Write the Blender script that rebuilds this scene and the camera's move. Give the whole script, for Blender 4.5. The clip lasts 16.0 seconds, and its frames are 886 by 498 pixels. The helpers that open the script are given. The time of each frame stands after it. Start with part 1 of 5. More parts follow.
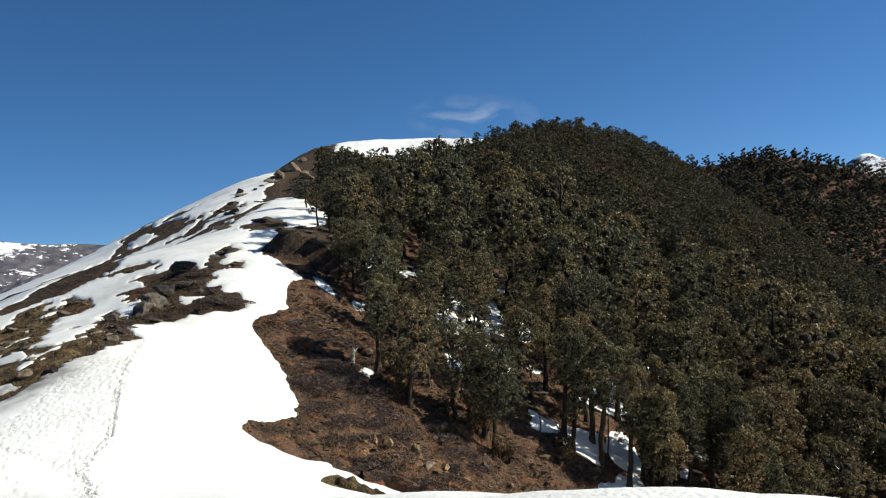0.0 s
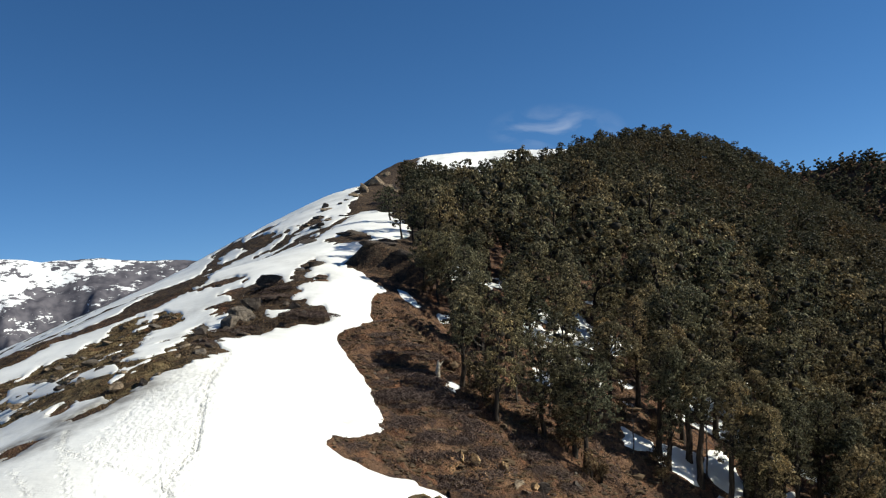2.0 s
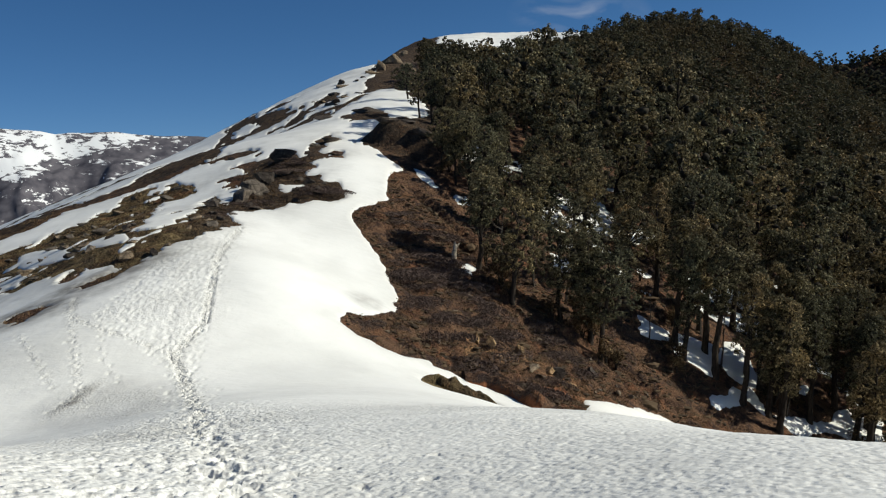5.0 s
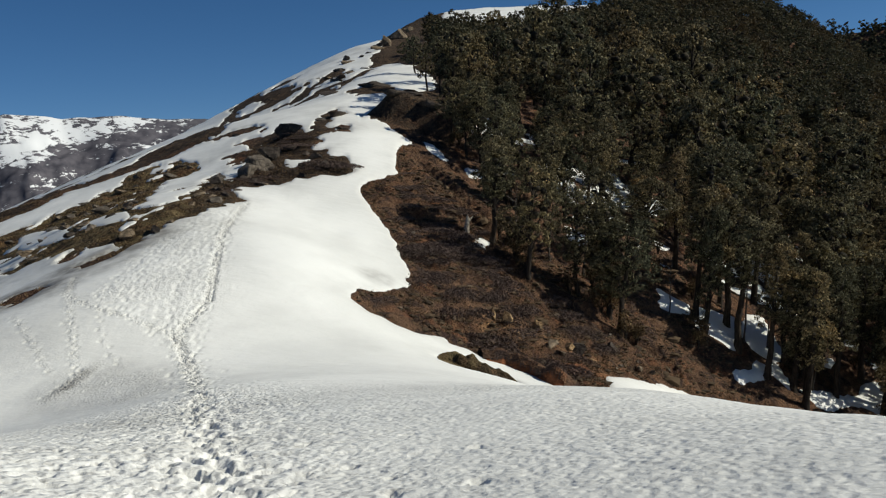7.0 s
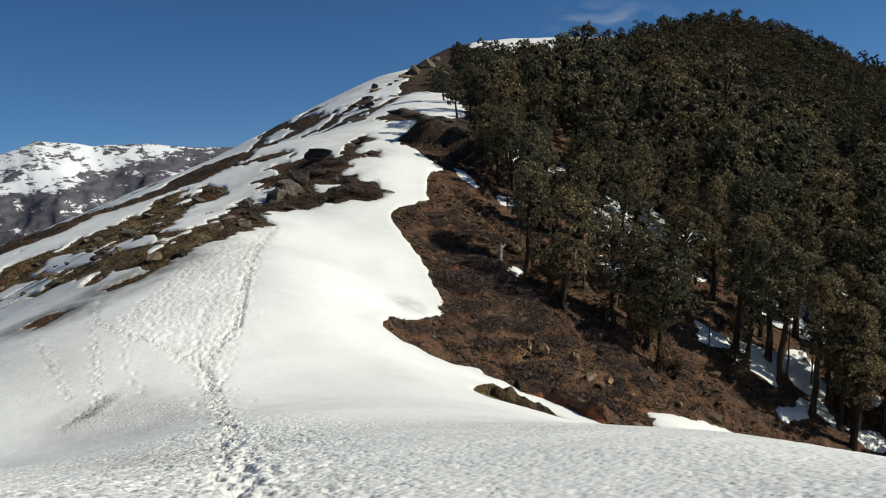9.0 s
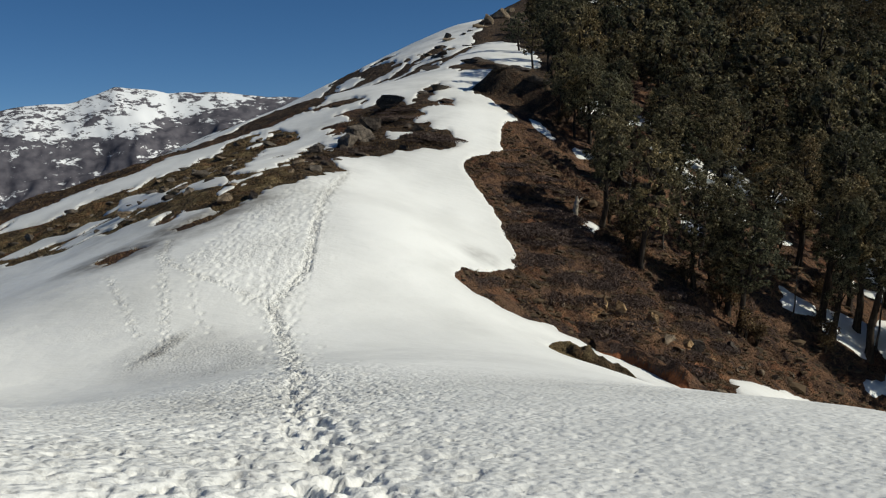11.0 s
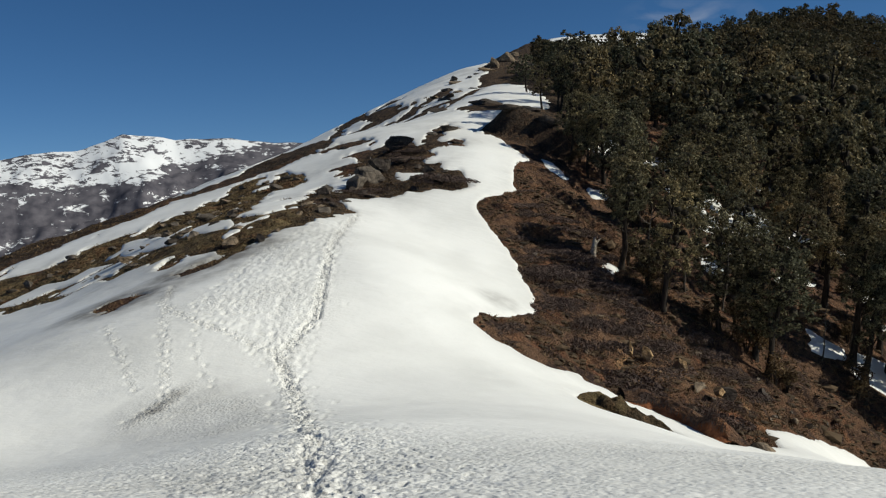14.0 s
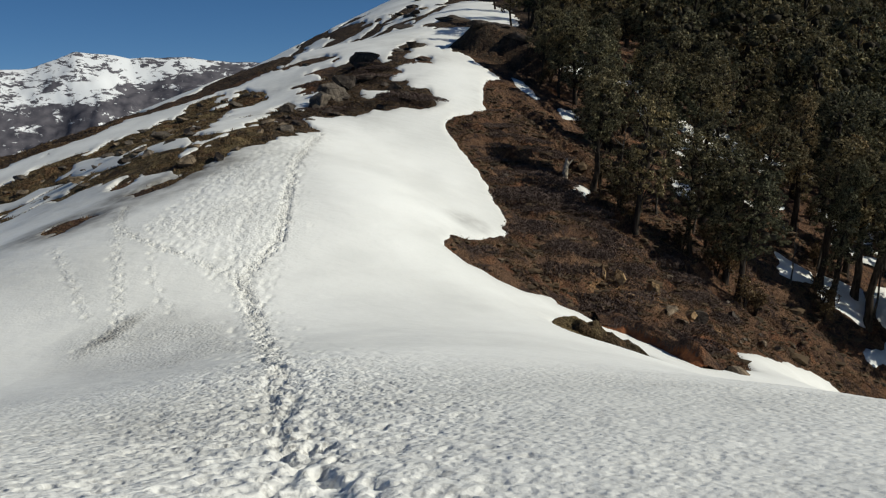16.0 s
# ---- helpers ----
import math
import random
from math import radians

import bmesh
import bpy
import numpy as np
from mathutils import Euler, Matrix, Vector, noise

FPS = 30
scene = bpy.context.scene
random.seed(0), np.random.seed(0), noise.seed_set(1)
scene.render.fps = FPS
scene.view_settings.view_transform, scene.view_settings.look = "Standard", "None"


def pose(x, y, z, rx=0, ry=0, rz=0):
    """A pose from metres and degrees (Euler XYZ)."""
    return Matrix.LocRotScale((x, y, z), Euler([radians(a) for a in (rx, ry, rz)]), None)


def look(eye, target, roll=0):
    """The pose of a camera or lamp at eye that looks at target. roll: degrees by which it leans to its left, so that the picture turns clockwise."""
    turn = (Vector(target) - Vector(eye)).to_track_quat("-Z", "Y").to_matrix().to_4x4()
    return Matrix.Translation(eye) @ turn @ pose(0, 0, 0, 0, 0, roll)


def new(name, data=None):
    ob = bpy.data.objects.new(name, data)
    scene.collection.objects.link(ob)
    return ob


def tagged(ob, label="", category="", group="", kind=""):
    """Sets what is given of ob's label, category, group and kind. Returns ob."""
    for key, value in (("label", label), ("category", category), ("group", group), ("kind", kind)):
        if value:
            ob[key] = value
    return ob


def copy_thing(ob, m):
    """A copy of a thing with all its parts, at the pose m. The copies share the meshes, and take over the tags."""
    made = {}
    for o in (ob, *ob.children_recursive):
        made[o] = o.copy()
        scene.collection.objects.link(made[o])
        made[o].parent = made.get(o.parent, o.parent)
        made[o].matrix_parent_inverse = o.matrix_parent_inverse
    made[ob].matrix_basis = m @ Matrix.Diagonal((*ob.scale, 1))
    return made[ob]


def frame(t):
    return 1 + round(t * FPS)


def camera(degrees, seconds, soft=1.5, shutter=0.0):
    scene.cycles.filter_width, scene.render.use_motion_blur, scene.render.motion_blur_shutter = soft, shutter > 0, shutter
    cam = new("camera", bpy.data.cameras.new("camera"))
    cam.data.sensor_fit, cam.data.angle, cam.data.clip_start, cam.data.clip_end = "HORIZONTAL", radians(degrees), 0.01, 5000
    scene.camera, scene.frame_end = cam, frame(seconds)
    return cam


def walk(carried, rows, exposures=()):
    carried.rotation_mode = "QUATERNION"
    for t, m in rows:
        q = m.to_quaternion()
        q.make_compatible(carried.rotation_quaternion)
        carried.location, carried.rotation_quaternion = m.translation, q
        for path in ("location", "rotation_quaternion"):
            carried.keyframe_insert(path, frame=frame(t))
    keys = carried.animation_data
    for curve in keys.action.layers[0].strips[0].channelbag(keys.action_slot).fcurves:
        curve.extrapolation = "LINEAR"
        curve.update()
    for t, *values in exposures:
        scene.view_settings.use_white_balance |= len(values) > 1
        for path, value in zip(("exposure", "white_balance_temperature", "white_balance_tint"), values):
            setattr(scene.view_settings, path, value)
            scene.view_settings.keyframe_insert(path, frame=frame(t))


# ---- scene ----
cam = camera(56.8, 16.0, 1.2)
# seconds, place, then pitch, roll and yaw in degrees
PATH = [
    (0, 0.002, 0.001, 1.502, 0.00, 0.00, 0.00),
    (0.5, 0.022, 0.240, 1.452, 0.71, -1.25, -0.42),
    (1, -0.050, 0.739, 1.466, 3.21, -0.42, -1.44),
    (1.5, -0.165, 1.237, 1.434, 4.56, 0.62, -0.15),
    (2, -0.194, 1.628, 1.372, 5.84, 0.92, 0.58),
    (2.5, -0.250, 1.833, 1.275, 6.76, -0.08, 0.59),
    (3, -0.403, 2.089, 1.235, 6.22, -1.53, 1.47),
    (3.5, -0.545, 2.645, 1.160, 6.19, -1.88, 1.74),
    (4, -0.712, 3.054, 1.053, 7.10, -2.62, -0.07),
    (4.5, -0.769, 3.356, 0.954, 6.88, -5.64, -1.44),
    (7, -1.374, 5.659, 0.197, 7.32, -8.56, -0.37),
    (7.5, -1.595, 6.265, 0.054, 9.38, -8.14, -0.25),
    (8, -1.815, 6.594, -0.060, 5.98, -6.84, -1.48),
    (8.5, -2.000, 6.817, -0.136, 6.68, -6.31, -1.72),
    (9, -2.210, 7.081, -0.172, 9.01, -6.51, -0.83),
    (9.5, -2.419, 7.308, -0.256, 9.67, -7.69, -0.70),
    (10, -2.554, 7.717, -0.407, 12.60, -9.43, -1.10),
    (12.5, -3.598, 9.560, -0.932, 12.83, -9.97, -4.04),
    (13, -3.645, 9.777, -0.896, 11.70, -7.89, -4.64),
    (13.5, -3.846, 10.192, -0.932, 10.32, -6.82, -2.55),
    (14, -4.013, 10.458, -1.033, 14.04, -6.72, -1.75),
    (14.5, -4.184, 10.805, -1.129, 15.33, -8.05, -2.80),
    (15, -4.374, 11.100, -1.210, 13.85, -8.85, -3.79),
    (15.5, -4.465, 11.448, -1.288, 13.84, -9.84, -3.35),
    (16, -4.602, 11.854, -1.400, 11.58, -11.95, -2.26),
]
walk(cam, [(t, pose(x, y, z, 90 + pitch, roll, yaw)) for t, x, y, z, yaw, pitch, roll in PATH],
     exposures=[(0.0, 0.78), (0.5, 0.54), (1.0, 0.66), (1.5, 0.64), (2.0, 0.80), (2.5, 0.55), (3.5, 0.47), (4.5, 0.34), (7.0, 0.07), (8.0, 0.10), (8.5, 0.20), (9.0, 0.22), (10.0, 0.05), (12.5, -0.02), (13.5, 0.10), (14.5, 0.08), (15.0, 0.03), (16.0, -0.02)])

# ---------------------------------------------------------------- light
SUN_FROM = Vector((0.994, 0.11, 0.0)).normalized()
SUN_UP = radians(38)
sun_dir = Vector((SUN_FROM.x * math.cos(SUN_UP), SUN_FROM.y * math.cos(SUN_UP), math.sin(SUN_UP)))
sun = new("sun", bpy.data.lights.new("sun", "SUN"))
sun.data.energy, sun.data.angle, sun.data.color = 4.3, radians(0.53), (1.0, 0.968, 0.835)
sun.matrix_world = look((0, 0, 60), Vector((0, 0, 60)) - sun_dir)

world = bpy.data.worlds.new("sky")
scene.world = world
world.use_nodes = True
wn, wl = world.node_tree.nodes, world.node_tree.links
wn.clear()
sky = wn.new("ShaderNodeTexSky")
sky.sky_type, sky.sun_disc = "NISHITA", False
sky.sun_elevation, sky.sun_rotation = SUN_UP, math.atan2(SUN_FROM.x, SUN_FROM.y)
sky.altitude, sky.air_density, sky.dust_density, sky.ozone_density = 4000, 1.0, 0.0, 4.0
# a thin wisp of cloud over the hilltop
coord = wn.new("ShaderNodeTexCoord")
wisp_dir = Vector((0.036, 0.987, 0.157))
stretch = wn.new("ShaderNodeVectorMath")
stretch.operation = "SUBTRACT"
stretch.inputs[1].default_value = wisp_dir
scale_v = wn.new("ShaderNodeVectorMath")
scale_v.operation = "MULTIPLY"
scale_v.inputs[1].default_value = (1.0, 1.0, 2.6)
length = wn.new("ShaderNodeVectorMath")
length.operation = "LENGTH"
fade = wn.new("ShaderNodeMapRange")
fade.inputs[1].default_value, fade.inputs[2].default_value = 0.085, 0.0
wisp = wn.new("ShaderNodeTexNoise")
wisp.inputs["Scale"].default_value, wisp.inputs["Detail"].default_value, wisp.inputs["Distortion"].default_value = 19, 8, 0.5
wisp_map = wn.new("ShaderNodeMapping")
wisp_map.inputs["Scale"].default_value = (0.8, 1, 2.0)
wisp_map.inputs["Location"].default_value = (0.12, 0.3, 0.0)
wisp_ramp = wn.new("ShaderNodeMapRange")
wisp_ramp.inputs[1].default_value, wisp_ramp.inputs[2].default_value = 0.42, 0.95
wisp_mul = wn.new("ShaderNodeMath")
wisp_mul.operation = "MULTIPLY"
wisp_amount = wn.new("ShaderNodeMath")
wisp_amount.operation = "MULTIPLY"
wisp_amount.inputs[1].default_value = 0.8
wisp_mix = wn.new("ShaderNodeMix")
wisp_mix.data_type = "RGBA"
wisp_mix.inputs[7].default_value = (7.5, 8.0, 8.6, 1)
back = wn.new("ShaderNodeBackground")
back.inputs[1].default_value = 0.062
wout = wn.new("ShaderNodeOutputWorld")
wl.new(coord.outputs["Generated"], stretch.inputs[0])
wl.new(stretch.outputs[0], scale_v.inputs[0])
wl.new(scale_v.outputs[0], length.inputs[0])
wl.new(length.outputs["Value"], fade.inputs[0])
wl.new(coord.outputs["Generated"], wisp_map.inputs["Vector"])
wl.new(wisp_map.outputs[0], wisp.inputs["Vector"])
wl.new(wisp.outputs[0], wisp_ramp.inputs[0])
wl.new(fade.outputs[0], wisp_mul.inputs[0])
wl.new(wisp_ramp.outputs[0], wisp_mul.inputs[1])
wl.new(wisp_mul.outputs[0], wisp_amount.inputs[0])
wl.new(wisp_amount.outputs[0], wisp_mix.inputs[0])
deep_blue = wn.new("ShaderNodeHueSaturation")
deep_blue.inputs["Saturation"].default_value = 1.18
deep_blue.inputs["Hue"].default_value = 0.4985
# the sky pales towards the sunny side
lift = wn.new("ShaderNodeVectorRotate")
lift.rotation_type = "Y_AXIS"
lift.inputs["Angle"].default_value = radians(4.5)
raise_up = wn.new("ShaderNodeVectorMath")
raise_up.inputs[1].default_value = (0, 0, 0.06)
floor_up = wn.new("ShaderNodeVectorMath")
floor_up.operation = "MAXIMUM"
floor_up.inputs[1].default_value = (-2, -2, 0.03)
unit = wn.new("ShaderNodeVectorMath")
unit.operation = "NORMALIZE"
wl.new(coord.outputs["Generated"], lift.inputs["Vector"])
wl.new(lift.outputs[0], raise_up.inputs[0])
wl.new(raise_up.outputs[0], floor_up.inputs[0])
wl.new(floor_up.outputs[0], unit.inputs[0])
wl.new(unit.outputs[0], sky.inputs[0])
wl.new(sky.outputs[0], deep_blue.inputs["Color"])
wl.new(deep_blue.outputs[0], wisp_mix.inputs[6])
wl.new(wisp_mix.outputs[2], back.inputs[0])
wl.new(back.outputs[0], wout.inputs[0])


# ---------------------------------------------------------------- materials
class Nodes:
    """A node material under construction."""

    def __init__(self, name, rough=0.8, spec=0.3):
        self.mat = bpy.data.materials.new(name)
        self.mat.use_nodes = True
        self.t = self.mat.node_tree
        self.bsdf = self.t.nodes["Principled BSDF"]
        self.bsdf.inputs["Roughness"].default_value = rough
        self.bsdf.inputs["Specular IOR Level"].default_value = spec
        self.coord = self.t.nodes.new("ShaderNodeTexCoord").outputs["Object"]

    def add(self, kind):
        return self.t.nodes.new(kind)

    def link(self, a, b):
        self.t.links.new(a, b)

    def noise(self, scale, detail=4, stretch=(1, 1, 1), rough=0.55, distortion=0.0):
        m = self.add("ShaderNodeMapping")
        m.inputs["Scale"].default_value = stretch
        self.link(self.coord, m.inputs["Vector"])
        n = self.add("ShaderNodeTexNoise")
        n.inputs["Scale"].default_value, n.inputs["Detail"].default_value = scale, detail
        n.inputs["Roughness"].default_value, n.inputs["Distortion"].default_value = rough, distortion
        self.link(m.outputs[0], n.inputs["Vector"])
        return n.outputs[0]

    def voronoi(self, scale, feature="F1", stretch=(1, 1, 1)):
        m = self.add("ShaderNodeMapping")
        m.inputs["Scale"].default_value = stretch
        self.link(self.coord, m.inputs["Vector"])
        n = self.add("ShaderNodeTexVoronoi")
        n.feature = feature
        n.inputs["Scale"].default_value = scale
        self.link(m.outputs[0], n.inputs["Vector"])
        return n.outputs[0]

    def ramp(self, value, *stops):
        r = self.add("ShaderNodeValToRGB")
        el = r.color_ramp.elements
        while len(el) < len(stops):
            el.new(0.5)
        for e, (at, c) in zip(el, stops):
            e.position = at
            e.color = (*c, 1) if isinstance(c, tuple) else (c, c, c, 1)
        self.link(value, r.inputs[0])
        return r.outputs[0]

    def mix(self, amount, a, b, blend="MIX"):
        m = self.add("ShaderNodeMix")
        m.data_type, m.blend_type = "RGBA", blend
        for k, v in ((0, amount), (6, a), (7, b)):
            if isinstance(v, (int, float)):
                m.inputs[k].default_value = v if k == 0 else (v, v, v, 1)
            elif isinstance(v, tuple):
                m.inputs[k].default_value = (*v, 1)
            else:
                self.link(v, m.inputs[k])
        return m.outputs[2]

    def math(self, op, a, b=0.0):
        m = self.add("ShaderNodeMath")
        m.operation = op
        for socket, v in zip(m.inputs, (a, b)):
            if isinstance(v, (int, float)):
                socket.default_value = v
            else:
                self.link(v, socket)
        return m.outputs[0]

    def bump(self, value, strength, distance):
        b = self.add("ShaderNodeBump")
        b.inputs["Strength"].default_value, b.inputs["Distance"].default_value = strength, distance
        self.link(value, b.inputs["Height"])
        if self.bsdf.inputs["Normal"].is_linked:
            self.link(self.bsdf.inputs["Normal"].links[0].from_socket, b.inputs["Normal"])
        self.link(b.outputs[0], self.bsdf.inputs["Normal"])

    def colour(self, socket):
        self.link(socket, self.bsdf.inputs["Base Color"])
        return self.mat


def snow_material():
    n = Nodes("old_snow", 0.6, 0.3)
    tread = n.add("ShaderNodeAttribute")
    tread.attribute_name = "worn"
    worn = tread.outputs["Fac"]
    dirt = n.ramp(n.noise(0.16, 6), (0.40, 0.0), (0.70, 1.0))
    base = n.mix(dirt, (0.81, 0.81, 0.778), (0.68, 0.68, 0.650))
    grime = n.ramp(n.noise(0.5, 5), (0.35, 0.0), (0.75, 1.0))
    base = n.mix(n.math("MULTIPLY", n.math("MULTIPLY", worn, grime), 0.5), base, (0.52, 0.51, 0.475))
    speck = n.ramp(n.noise(7, 6, rough=0.65), (0.54, 0.0), (0.68, 1.0))
    base = n.mix(n.math("MULTIPLY", speck, n.math("ADD", 0.06, n.math("MULTIPLY", worn, 0.34))), base, (0.46, 0.44, 0.41))
    stained = n.add("ShaderNodeAttribute")
    stained.attribute_name = "stain"
    base = n.mix(n.math("MULTIPLY", stained.outputs["Fac"], n.ramp(n.noise(1.2, 6), (0.32, 0.4), (0.62, 0.9))), base, (0.25, 0.24, 0.22))
    n.bump(n.noise(2.2, 5), 0.3, 0.05)
    n.bump(n.noise(11, 5), 0.22, 0.02)
    n.bump(n.noise(1.1, 4, (0.55, 1.6, 1.0)), 0.35, 0.10)
    # dark flecks in the colour: dirt, and the shade of small pits
    fleck = n.ramp(n.noise(9, 5, rough=0.62), (0.55, 0.0), (0.64, 1.0))
    base = n.mix(n.math("MULTIPLY", fleck, n.math("ADD", 0.05, n.math("MULTIPLY", worn, 0.6))), base, (0.33, 0.32, 0.30))
    pits = n.ramp(n.voronoi(11.0, "SMOOTH_F1"), (0.05, 0.0), (0.55, 1.0))
    n.bump(n.math("MULTIPLY", n.math("ADD", pits, n.math("MULTIPLY", n.noise(13, 4), 1.0)), worn), 0.65, 0.045)
    return n.colour(base)


def soil_material():
    n = Nodes("bare_slope", 0.95, 0.1)
    big = n.noise(0.16, 6, distortion=0.6)
    mid = n.noise(0.9, 7, distortion=0.5)
    small = n.noise(3.5, 6)
    fine = n.noise(14, 5)
    c = n.ramp(big, (0.34, (0.046, 0.029, 0.021)), (0.45, (0.095, 0.052, 0.032)), (0.56, (0.120, 0.070, 0.043)), (0.68, (0.066, 0.039, 0.027)))
    heath = n.ramp(mid, (0.48, 0.0), (0.58, 1.0))
    c = n.mix(n.math("MULTIPLY", heath, 0.78), c, (0.026, 0.019, 0.018))
    turf = n.add("ShaderNodeAttribute")
    turf.attribute_name = "turf"
    c = n.mix(n.math("MULTIPLY", turf.outputs["Fac"], 0.9), c, n.ramp(n.noise(0.8, 6), (0.40, (0.044, 0.033, 0.019)), (0.52, (0.105, 0.079, 0.040)), (0.64, (0.180, 0.136, 0.068))))
    # dark tone of the heather, and of the bluff's shade
    dark = n.add("ShaderNodeAttribute")
    dark.attribute_name = "heather_shade"
    c = n.mix(n.math("MULTIPLY", dark.outputs["Fac"], 0.85), c, n.ramp(n.noise(1.1, 6), (0.40, (0.020, 0.016, 0.013)), (0.64, (0.062, 0.047, 0.032))))
    red = n.ramp(n.noise(0.45, 5, distortion=1.0), (0.56, 0.0), (0.68, 1.0))
    c = n.mix(n.math("MULTIPLY", n.math("MULTIPLY", red, n.math("SUBTRACT", 1.0, dark.outputs["Fac"])), 0.6), c, (0.165, 0.070, 0.034))
    slip = n.add("ShaderNodeAttribute")
    slip.attribute_name = "slip"
    red_share = n.add("ShaderNodeAttribute")
    red_share.attribute_name = "red_share"
    slipped = n.mix(red_share.outputs["Fac"], n.ramp(n.noise(1.6, 6), (0.38, (0.085, 0.055, 0.032)), (0.62, (0.290, 0.185, 0.095))), n.ramp(n.noise(1.8, 6), (0.38, (0.085, 0.038, 0.021)), (0.62, (0.235, 0.092, 0.044))))
    c = n.mix(n.math("MULTIPLY", slip.outputs["Fac"], n.ramp(n.noise(1.3, 5, distortion=0.8), (0.40, 0.0), (0.52, 1.0))), c, slipped)
    straw = n.ramp(small, (0.53, 0.0), (0.66, 1.0))
    c = n.mix(n.math("MULTIPLY", straw, 0.38), c, (0.185, 0.108, 0.058))
    c = n.mix(1.0, c, n.ramp(fine, (0.28, 0.3), (0.72, 1.8)), "MULTIPLY")
    n.bump(mid, 1.0, 0.45)
    n.bump(small, 1.0, 0.18)
    n.bump(fine, 1.0, 0.05)
    return n.colour(c)


def rock_material(name, dark, light):
    n = Nodes(name, 0.85, 0.25)
    c = n.mix(n.ramp(n.noise(0.9, 8), (0.35, 0.0), (0.65, 1.0)), dark, light)
    lichen = n.ramp(n.noise(4.5, 6), (0.58, 0.0), (0.68, 1.0))
    c = n.mix(n.math("MULTIPLY", lichen, 0.3), c, (0.24, 0.215, 0.16))
    crack = n.ramp(n.voronoi(1.6, "DISTANCE_TO_EDGE"), (0.0, 0.35), (0.06, 1.0))
    c = n.mix(1.0, c, crack, "MULTIPLY")
    n.bump(n.noise(2.2, 8), 1.0, 0.18)
    n.bump(n.noise(16, 4), 0.6, 0.02)
    return n.colour(c)


def leaf_material(name, a, b, c, dry=(0.20, 0.155, 0.10), by_tree=False):
    n = Nodes(name, 0.75, 0.12)
    geo = n.add("ShaderNodeNewGeometry").outputs["Random Per Island"]
    obj = n.add("ShaderNodeObjectInfo").outputs["Random"]
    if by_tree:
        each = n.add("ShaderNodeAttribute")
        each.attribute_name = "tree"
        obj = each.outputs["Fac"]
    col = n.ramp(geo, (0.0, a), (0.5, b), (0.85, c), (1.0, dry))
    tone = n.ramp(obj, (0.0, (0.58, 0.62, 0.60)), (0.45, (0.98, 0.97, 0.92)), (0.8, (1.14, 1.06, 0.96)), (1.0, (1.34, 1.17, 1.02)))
    col = n.mix(1.0, col, tone, "MULTIPLY")
    n.coord = n.add("ShaderNodeNewGeometry").outputs["Position"]
    patch = n.ramp(n.noise(0.22, 4), (0.30, (0.62, 0.68, 0.66)), (0.50, (0.92, 0.94, 0.90)), (0.70, (1.24, 1.12, 0.90)))
    thin = n.add("ShaderNodeBsdfTranslucent")
    both = n.add("ShaderNodeMixShader")
    both.inputs[0].default_value = 0.24
    hue = n.ramp(n.noise(0.035, 3), (0.38, (0.93, 1.04, 0.98)), (0.62, (1.07, 0.99, 0.87)))
    full = n.mix(1.0, n.mix(1.0, col, patch, "MULTIPLY"), hue, "MULTIPLY")
    n.link(full, thin.inputs["Color"])
    n.link(n.bsdf.outputs[0], both.inputs[1])
    n.link(thin.outputs[0], both.inputs[2])
    n.link(both.outputs[0], n.t.nodes["Material Output"].inputs["Surface"])
    return n.colour(full)


def bark_material():
    n = Nodes("oak_bark", 0.95, 0.1)
    c = n.ramp(n.noise(7, 6, (1, 1, 0.25)), (0.3, (0.014, 0.011, 0.009)), (0.7, (0.056, 0.045, 0.036)))
    n.bump(n.noise(12, 4, (1, 1, 0.2)), 1.0, 0.04)
    return n.colour(c)


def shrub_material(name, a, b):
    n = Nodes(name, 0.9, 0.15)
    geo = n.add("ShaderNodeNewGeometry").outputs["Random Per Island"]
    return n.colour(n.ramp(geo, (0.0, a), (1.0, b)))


def mountain_material():
    """Rock under a snow line that climbs towards the east."""
    n = Nodes("far_mountain", 0.9, 0.1)
    sep = n.add("ShaderNodeSeparateXYZ")
    n.link(n.coord, sep.inputs[0])
    bearing = n.math("ARCTAN2", n.math("MULTIPLY", sep.outputs[0], -1.0), sep.outputs[1])
    line = n.add("ShaderNodeFloatCurve")
    curve = line.mapping.curves[0]
    for at, level in ((0.44, 0.92), (0.48, 0.86), (0.52, 0.76), (0.56, 0.62), (0.62, 0.50)):
        curve.points.new(at, level)
    curve.points[0].location, curve.points[-1].location = (0, 0.95), (1, 0.50)
    line.mapping.update()
    n.link(bearing, line.inputs["Value"])
    level = n.math("SUBTRACT", n.math("MULTIPLY", line.outputs[0], 500.0), 432.0)
    over = n.math("DIVIDE", n.math("SUBTRACT", sep.outputs[2], level), 95.0)
    over = n.math("MINIMUM", n.math("MAXIMUM", n.math("ADD", over, 0.5), 0.34), 0.562)
    patch = n.noise(0.0075, 9, (1, 1, 3.0), 0.62, 0.5)
    fine = n.noise(0.026, 9, (1, 1, 2.4), 0.7, 0.6)
    amount = n.math("ADD", over, n.math("ADD", n.math("MULTIPLY", n.math("SUBTRACT", patch, 0.5), 1.2), n.math("MULTIPLY", n.math("SUBTRACT", fine, 0.5), 1.15)))
    snow = n.ramp(amount, (0.485, 0.0), (0.525, 1.0))
    rock = n.ramp(n.noise(0.02, 8), (0.35, (0.052, 0.050, 0.062)), (0.65, (0.125, 0.118, 0.132)))
    return n.colour(n.mix(snow, rock, (0.70, 0.71, 0.72)))


